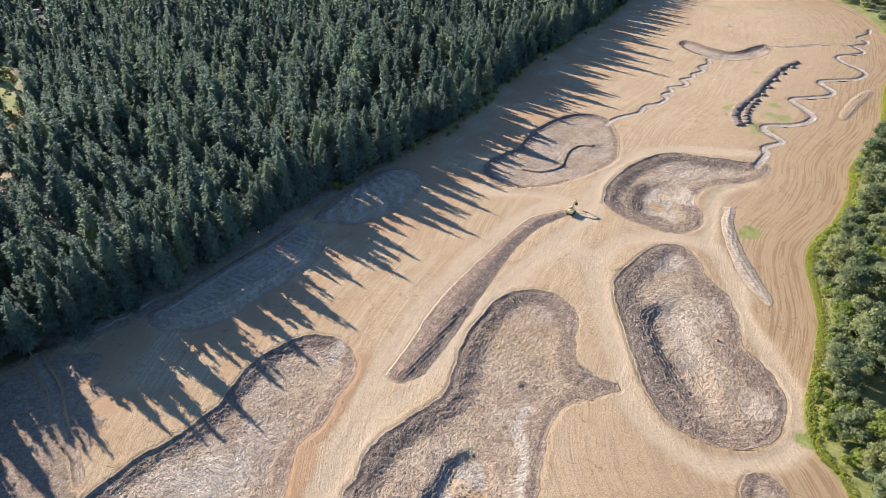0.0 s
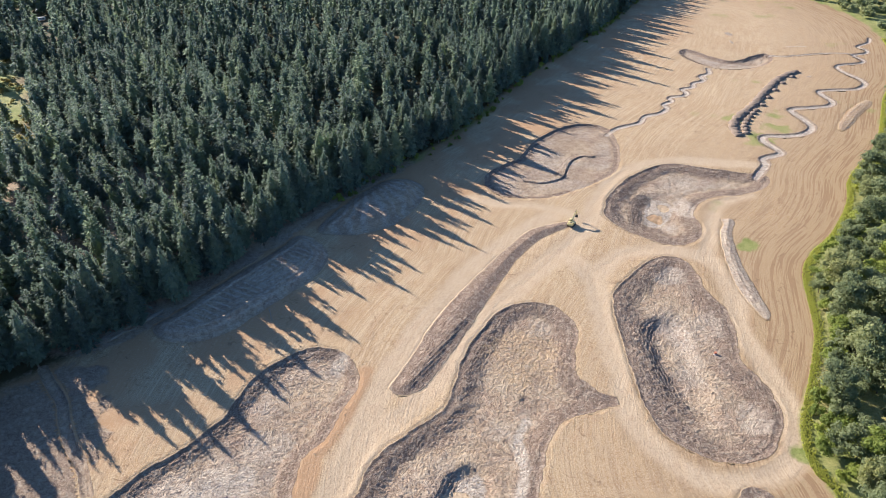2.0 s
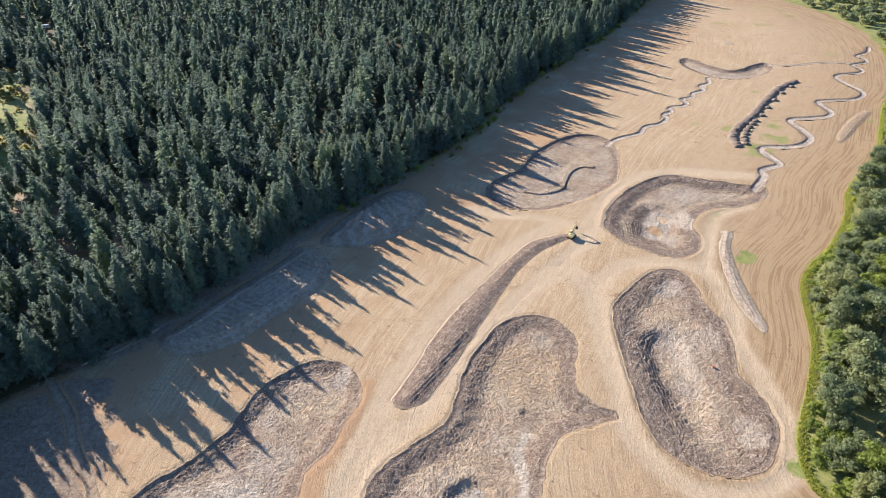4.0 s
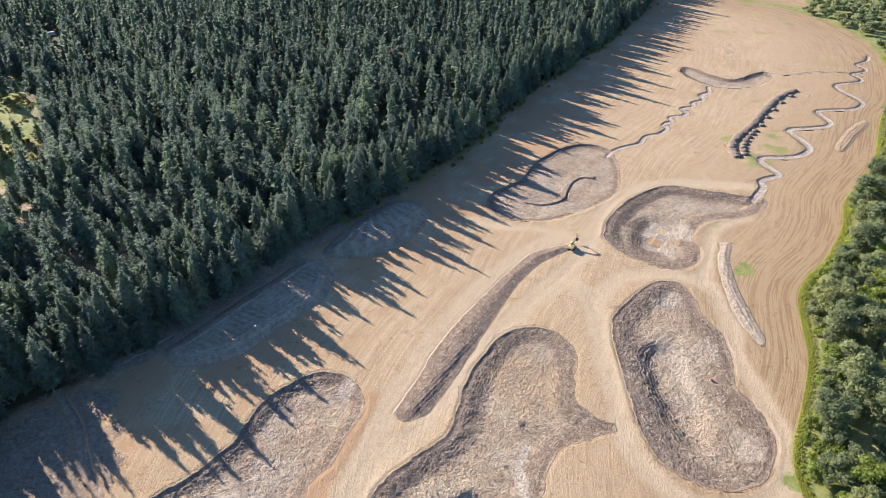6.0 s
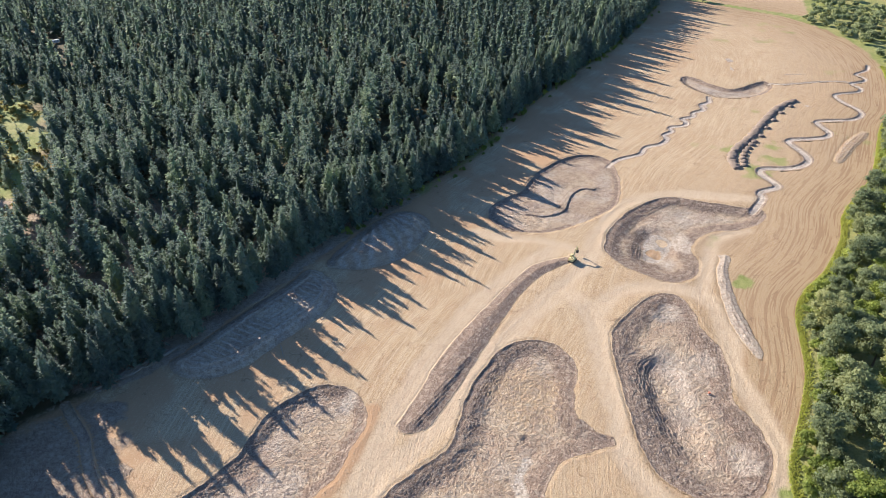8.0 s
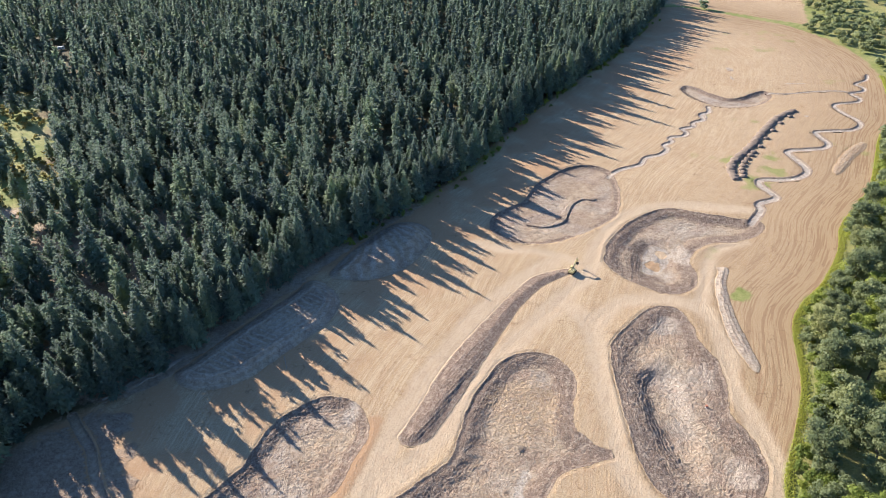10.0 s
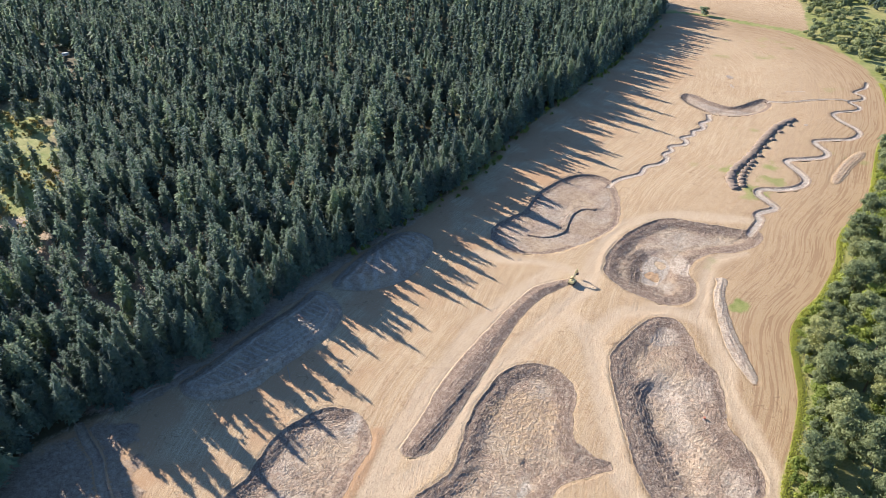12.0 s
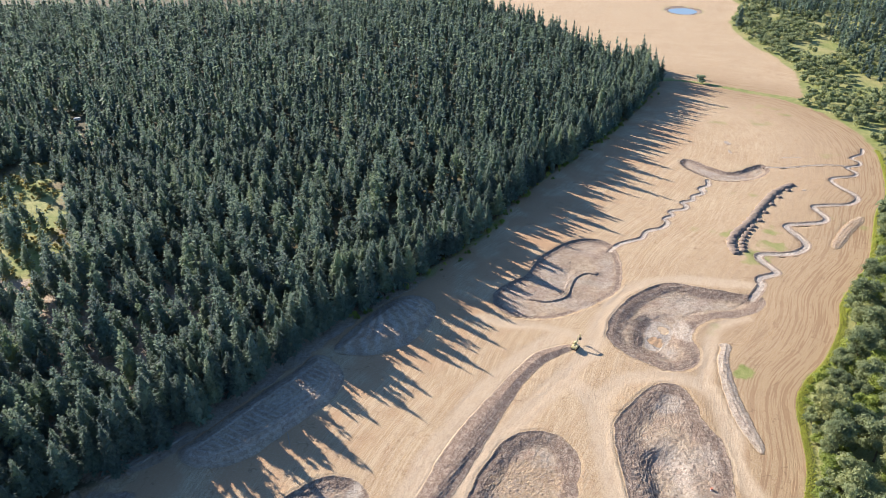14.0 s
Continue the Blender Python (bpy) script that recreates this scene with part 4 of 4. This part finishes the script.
def plant_tall_grass():
    """Yellow-green tufts along the field's margin."""
    r = np.random.default_rng(71)
    V, F, T, b = [], [], [], 0
    pts = spline(FIELD_RIGHT, False, 0.35)
    for (x, y), (nx, ny) in zip(pts[:-1], pts[1:] - pts[:-1]):
        if not 85 < y < 470:
            continue
        l = math.hypot(nx, ny) + 1e-6
        for _ in range(7):
            o = r.uniform(-0.2, 3.4) * r.uniform(0.4, 1.0)
            px, py = x + ny / l * o, y - nx / l * o
            for k in range(6):
                a, h = r.uniform(0, 6.28), r.uniform(0.25, 0.7)
                lx, ly = r.normal(0, 0.22, 2)
                V += [(px + math.cos(a) * 0.14, py + math.sin(a) * 0.14, 0), (px - math.cos(a) * 0.14, py - math.sin(a) * 0.14, 0), (px + lx, py + ly, h)]
                e1, e2 = np.subtract(V[-2], V[-3]), np.subtract(V[-1], V[-3])
                F.append((b, b + 1, b + 2) if np.cross(e1, e2)[1] < 0 else (b, b + 2, b + 1))
                T += [r.uniform()] * 3
                b += 3
    tagged(new("tall_grass", mesh_of("tall_grass", V, F, TALLGRASS, T)), "yellow-green tall grass along the field margin", "grass", "", "stuff")


plant_tall_grass()


# ---- row of dark soil heaps ----
def heap(x, y, r, h, seed):
    rr = np.random.default_rng(seed)
    bm = bmesh.new()
    bmesh.ops.create_icosphere(bm, subdivisions=3, radius=1)
    bmesh.ops.delete(bm, geom=[v for v in bm.verts if v.co.z < -0.3], context="VERTS")
    off = Vector(rr.uniform(-50, 50, 3))
    for v in bm.verts:
        n = noise.noise(v.co * 1.8 + off) * 0.24 + noise.noise(v.co * 4.5 + off) * 0.15
        v.co *= 1 + n
        v.co = Vector((v.co.x * r, v.co.y * r, v.co.z * h))
    for f in bm.faces:
        f.smooth = True
    me = bpy.data.meshes.new("dirt_mound")
    bm.to_mesh(me)
    bm.free()
    me.materials.append(SPOIL)
    ob = new("dirt_mound", me)
    ob.matrix_basis = pose(x, y, ground_height(x, y), 0, 0, rr.uniform(0, 360))
    tagged(ob, "dark brown dumped soil heap in a row on stubble", "soil heap", "row of dumped soil heaps")


row = spline([(143, 323), (144, 333), (150, 344), (163, 359), (178, 380), (194, 400), (207, 410)], False, 2.1)
for n, (x, y) in enumerate(row):
    heap(x, y, 2.45 + 0.4 * math.sin(n * 2.3), 1.05 + 0.2 * math.sin(n * 1.7), 900 + n)
    if n % 6 == 2 and n > 10:
        heap(x + 3.6, y - 2.0, 1.8, 0.95, 950 + n)
for n, (x, y) in enumerate(((149, 325), (150, 329), (151, 333), (153, 337), (155, 341), (158, 345), (161, 349), (164, 353))):
    heap(x - 1, y, 1.9, 1.0, 980 + n)


# ---- excavator ----
def box(bm, x0, y0, z0, x1, y1, z1, bevel=0.06):
    m = Matrix.Translation(((x0 + x1) / 2, (y0 + y1) / 2, (z0 + z1) / 2)) @ Matrix.Diagonal((x1 - x0, y1 - y0, z1 - z0, 1))
    made = bmesh.ops.create_cube(bm, size=1, matrix=m)["verts"]
    if bevel:
        bmesh.ops.bevel(bm, geom=list({e for v in made for e in v.link_edges}), offset=bevel, segments=2, affect="EDGES")
    return bm


def beam(a, b, w0, w1, thick):
    """A tapered box from a to b in the x-z plane."""
    bm = bmesh.new()
    a, b = Vector(a), Vector(b)
    d = (b - a).normalized()
    u = Vector((-d.z, 0, d.x))
    s = Vector((0, thick / 2, 0))
    c = [bm.verts.new(p) for p in (a + u * w0 + s, a - u * w0 + s, b - u * w1 + s, b + u * w1 + s, a + u * w0 - s, a - u * w0 - s, b - u * w1 - s, b + u * w1 - s)]
    for f in ((0, 1, 2, 3), (7, 6, 5, 4), (0, 4, 5, 1), (1, 5, 6, 2), (2, 6, 7, 3), (3, 7, 4, 0)):
        bm.faces.new([c[i] for i in f])
    bmesh.ops.recalc_face_normals(bm, faces=bm.faces)
    bmesh.ops.bevel(bm, geom=list(bm.edges), offset=0.03, segments=1, affect="EDGES")
    return bm


def excavator(m):
    ex = tagged(new("excavator"), "yellow tracked excavator with its arm raised, on bare earth", "excavator")
    for side in (-1, 1):
        bm = bmesh.new()
        y = side * 1.2
        pts = [(-2.1, 0.25), (-1.7, 0.0), (1.7, 0.0), (2.1, 0.25), (2.1, 0.6), (1.75, 0.9), (-1.75, 0.9), (-2.1, 0.6)]
        rings = [[bm.verts.new((px, y + o, pz)) for px, pz in pts] for o in (-0.3, 0.3)]
        bm.faces.new(rings[0])
        bm.faces.new(rings[1][::-1])
        for i in range(8):
            bm.faces.new((rings[0][i], rings[1][i], rings[1][(i + 1) % 8], rings[0][(i + 1) % 8]))
        bmesh.ops.recalc_face_normals(bm, faces=bm.faces)
        tr = part("track", bm, STEEL, ex, "dark steel track")
        for k in range(14):
            part("track_shoe", box(bmesh.new(), -1.7 + k * 0.26, y - 0.31, 0.88, -1.53 + k * 0.26, y + 0.31, 0.95, 0), STEEL, tr)
    part("undercarriage", box(bmesh.new(), -1.2, -0.9, 0.3, 1.2, 0.9, 0.95), STEEL, ex)
    part("house", box(bmesh.new(), -2.0, -1.35, 1.0, 1.2, 1.35, 1.95, 0.1), YELLOW, ex)
    part("counterweight", box(bmesh.new(), -2.6, -1.3, 1.05, -2.02, 1.3, 2.15, 0.18), YELLOW, ex)
    cover = part("engine_cover", box(bmesh.new(), -1.95, -1.25, 1.96, -0.4, 1.25, 2.3, 0.1), YELLOW, ex)
    part("grille", box(bmesh.new(), -1.6, -0.8, 2.305, -0.8, 0.3, 2.33, 0.01), STEEL, cover, "dark steel grille")
    cab = part("cab", box(bmesh.new(), -0.2, 0.35, 1.96, 1.45, 1.33, 3.0, 0.12), YELLOW, ex)
    for a in ((-0.05, 1.335, 2.2, 1.3, 1.345, 2.85), (-0.05, 0.335, 2.2, 1.3, 0.345, 2.85), (1.455, 0.45, 2.1, 1.465, 1.23, 2.85)):
        part("window", box(bmesh.new(), *a, 0), GLASS, cab)
    boom = part("boom", beam((0.9, 0, 1.7), (2.9, 0, 4.8), 0.35, 0.38, 0.45), YELLOW, ex)
    part("boom_tip", beam((2.9, 0, 4.8), (5.2, 0, 5.3), 0.38, 0.22, 0.45), YELLOW, boom)
    part("boom_cylinder", beam((1.3, 0.32, 1.5), (2.8, 0.32, 4.2), 0.09, 0.07, 0.14), STEEL, ex)
    stick = part("stick", beam((4.9, 0, 5.6), (5.9, 0, 2.7), 0.25, 0.14, 0.34), YELLOW, ex)
    part("stick_cylinder", beam((3.4, 0, 5.35), (5.0, 0, 5.85), 0.09, 0.07, 0.14), STEEL, ex)
    bm = bmesh.new()
    prof = [(5.85, 2.9), (6.2, 2.5), (6.1, 1.8), (5.5, 1.5), (5.0, 1.7), (5.3, 2.2)]
    rings = [[bm.verts.new((px, o, pz)) for px, pz in prof] for o in (-0.55, 0.55)]
    for ring in (rings[0], rings[1][::-1]):
        bm.faces.new(ring)
    for i in range(6):
        if i != 4:
            bm.faces.new((rings[0][i], rings[1][i], rings[1][(i + 1) % 6], rings[0][(i + 1) % 6]))
    bmesh.ops.recalc_face_normals(bm, faces=bm.faces)
    part("bucket", bm, STEEL, ex, "dark steel bucket")
    ex.matrix_basis = m
    return ex


excavator(pose(48.0, 240.5, ground_height(48.0, 240.5) - 0.02, 0, 0, 58) @ Matrix.Diagonal((0.86, 0.86, 0.86, 1)))


# ---- small things ----
def barrel(x, y):
    b = tagged(new("marker_barrel"), "small red and white barrel on the basin floor", "barrel")
    for z, h, mat, nm in ((0.0, 0.4, WHITE, "drum"), (0.4, 0.6, RED, "band")):
        bm = bmesh.new()
        bmesh.ops.create_cone(bm, cap_ends=True, segments=16, radius1=0.45, radius2=0.43, depth=h)
        bmesh.ops.translate(bm, verts=bm.verts, vec=(0, 0, z + h / 2))
        part(nm, bm, mat, b)
    b.matrix_basis = pose(x, y, ground_height(x, y) - 0.03)


barrel(81.5, 164.5)


def log(x, y, yaw, length, r, z, seed):
    bm = bmesh.new()
    bmesh.ops.create_cone(bm, cap_ends=True, segments=7, radius1=r, radius2=r * 0.6, depth=length)
    rr = np.random.default_rng(seed)
    off = Vector(rr.uniform(-9, 9, 3))
    for v in bm.verts:
        v.co += Vector((noise.noise(v.co + off), noise.noise(v.co - off), 0)) * r * 0.3
    me = bpy.data.meshes.new("log")
    bm.to_mesh(me)
    bm.free()
    me.materials.append(DEADWOOD)
    ob = new("log", me)
    ob.matrix_basis = pose(x, y, ground_height(x, y) + z, 90, rr.uniform(-3, 3), yaw)
    tagged(ob, "bare grey log in a pile at the forest edge", "log", "pile of logs")


rr = np.random.default_rng(77)
for n in range(60):
    t = rr.uniform()
    x, y = -119 + 19 * t + rr.normal(0, 1.0), 167.5 + 20 * t + rr.normal(0, 1.0)
    log(x, y, -43 + rr.normal(0, 26), rr.uniform(3, 8), rr.uniform(0.1, 0.22), 0.2 + rr.uniform(0, 1.1), n)
for n, (x, y, a) in enumerate(((-127, 152, 60), (-62, 186, 20))):
    log(x, y, a, 7, 0.15, 0.12, 90 + n)


def snag(x, y, h, seed):
    s = tagged(new("dead_tree"), "bare grey dead conifer trunk with broken branches", "tree", "dead trees in the forest")
    part("trunk", trunk_bm(h, 0.16), DEADWOOD, s)
    q = np.random.default_rng(seed)
    for k in range(7):
        bm = bmesh.new()
        bmesh.ops.create_cone(bm, cap_ends=True, segments=5, radius1=0.05, radius2=0.015, depth=1.6)
        bmesh.ops.transform(bm, matrix=pose(0, 0, h * q.uniform(0.3, 0.9), 0, 0, q.uniform(0, 360)) @ pose(0.8, 0, 0, 0, 75, 0), verts=bm.verts)
        part("branch", bm, DEADWOOD, s)
    s.matrix_basis = pose(x, y, ground_height(x, y), q.normal(0, 3), q.normal(0, 3), 0)


for n, (x, y, h) in enumerate(((-70, 258, 17), (-40, 286, 15), (-92, 214, 14), (30, 392, 18), (52, 432, 19), (76, 470, 17), (-5, 328, 16), (98, 505, 18), (-31, 291, 9), (64, 447, 20), (70, 462, 19), (86, 488, 21), (110, 522, 19), (44, 414, 18), (20, 372, 19), (121, 540, 20))):
    snag(x, y, h, 800 + n)

# far pond
bm = bmesh.new()
bmesh.ops.create_circle(bm, cap_ends=True, segments=48, radius=1)
for v in bm.verts:
    a = math.atan2(v.co.y, v.co.x)
    q = 1 + 0.07 * math.sin(2 * a + 1) + 0.05 * math.sin(3 * a)
    v.co = Vector((v.co.x * 19 * q, v.co.y * 25 * q, 0))
me = bpy.data.meshes.new("pond_water")
bm.to_mesh(me)
bm.free()
me.materials.append(WATER)
water = new("pond_water", me)
water.location = (306, 1012, -1.0)
tagged(water, "small blue pond in a far tan field", "pond", "", "structure")

# lone bush at the field's tip, a dark conifer by the far field, and the trailer in the wood
lone = make_leafy("shrub", 520, 7.5, 4.6, 10, 70, 0.6, NEEDLES, "lone dark green bush at the tip of the wood", "shrub")
lone.matrix_basis = pose(221, 645, 0)


def loose_stones():
    """Pale stones and clods on the pit floor and along the basin rims."""
    r = np.random.default_rng(91)
    ico = bmesh.new()
    bmesh.ops.create_icosphere(ico, subdivisions=1, radius=1)
    iv = np.array([v.co[:] for v in ico.verts])
    jf = np.array([[v.index for v in f.verts] for f in ico.faces])
    ico.free()
    spots = [(r.normal(4.0, 3.2), r.normal(108, 3.5), 0.12, 0.36) for _ in range(150)]
    for label, depth, drop, bank, rough, pale, pts in PONDS:
        line = spline(pts, True)
        for _ in range(int(len(line) * 1.1)):
            q = line[r.integers(len(line))] + r.normal(0, 1.6, 2)
            spots.append((q[0], q[1], 0.08, 0.3))
    V, F = [], []
    for n, (x, y, lo, hi) in enumerate(spots):
        size = r.uniform(lo, hi) * r.uniform(0.6, 1)
        V.append(iv * r.uniform(0.65, 1.2, (len(iv), 1)) * size * (1.1, 0.9, 0.7) + (x, y, ground_height(x, y) + size * 0.25))
        F.append(jf + n * len(iv))
    tagged(new("loose_stones", mesh_of("loose_stones", np.concatenate(V), np.concatenate(F), STONE)), "pale loose stones and clods on dug soil", "stones", "", "stuff")


loose_stones()

loner = make_conifer(790, 28.0, 6.0, "dark lone conifer beside the far field")
loner.matrix_basis = pose(338, 885, 0)


def trailer(m):
    t = tagged(new("camper_trailer"), "small white camper trailer in a forest clearing", "trailer")
    part("body", box(bmesh.new(), -2.6, -1.1, 0.5, 2.6, 1.1, 2.7, 0.25), WHITE, t)
    for x in (-1.4, 0.9):
        part("window", box(bmesh.new(), x, -1.12, 1.5, x + 0.9, -1.1, 2.2, 0), GLASS, t)
    for y in (-1.0, 1.0):
        bm = bmesh.new()
        bmesh.ops.create_cone(bm, cap_ends=True, segments=14, radius1=0.36, radius2=0.36, depth=0.22)
        bmesh.ops.transform(bm, matrix=pose(0, y, 0.36, 90, 0, 0), verts=bm.verts)
        part("wheel", bm, STEEL, t)
    part("drawbar", box(bmesh.new(), 2.6, -0.06, 0.5, 3.8, 0.06, 0.62, 0.02), STEEL, t)
    t.matrix_basis = m


trailer(pose(-318, 556, ground_height(-318, 556), 0, 0, 25))


def plant_gap():
    """Low yellow-green brush in the grassy gap of the wood."""
    low = [leafy_arrays(640 + i, h, q, 4, 20, 0.42, 1) for i, (h, q) in enumerate(((2.2, 2.0), (1.6, 1.8), (3.0, 2.2)))]
    spots = scatter(57, (-340, 260, -190, 480), 4.6, lambda p: (strip(p[:, 0], p[:, 1]) < 1.0) & (vnoise(p[:, 0], p[:, 1], 12, 2) > -0.1))
    joined("gap_shrubs", spots, low, 63, DRYBRUSH, 1.0, "low yellow-green brush in a grassy forest gap", "shrubs", 0.0)


plant_gap()


def plant_edge_shrubs():
    """Low green brush where the wood meets the field."""
    r = np.random.default_rng(93)
    first = make_leafy("shrub", 530, 2.6, 1.9, 6, 50, 0.32, LEAVES, "low green shrub at the forest edge", "shrub")
    spots = [q for q in spline(FOREST_EDGE, False, 5.0) if 262 < q[1] < 640]
    for n, q in enumerate(spots):
        for k in range(1 if n % 3 else 2):
            o = r.uniform(-1.5, 6.0)
            x, y, s = q[0] + o * 0.85 + r.normal(0, 1.5), q[1] - o * 0.5, r.uniform(0.4, 1.15)
            m = pose(x, y, ground_height(x, y) - 0.05, 0, 0, r.uniform(0, 360)) @ Matrix.Diagonal((s, s, s, 1))
            if first.matrix_basis == Matrix():
                first.matrix_basis = m
            else:
                copy_thing(first, pose(0, 0, 0)).matrix_basis = m


plant_edge_shrubs()
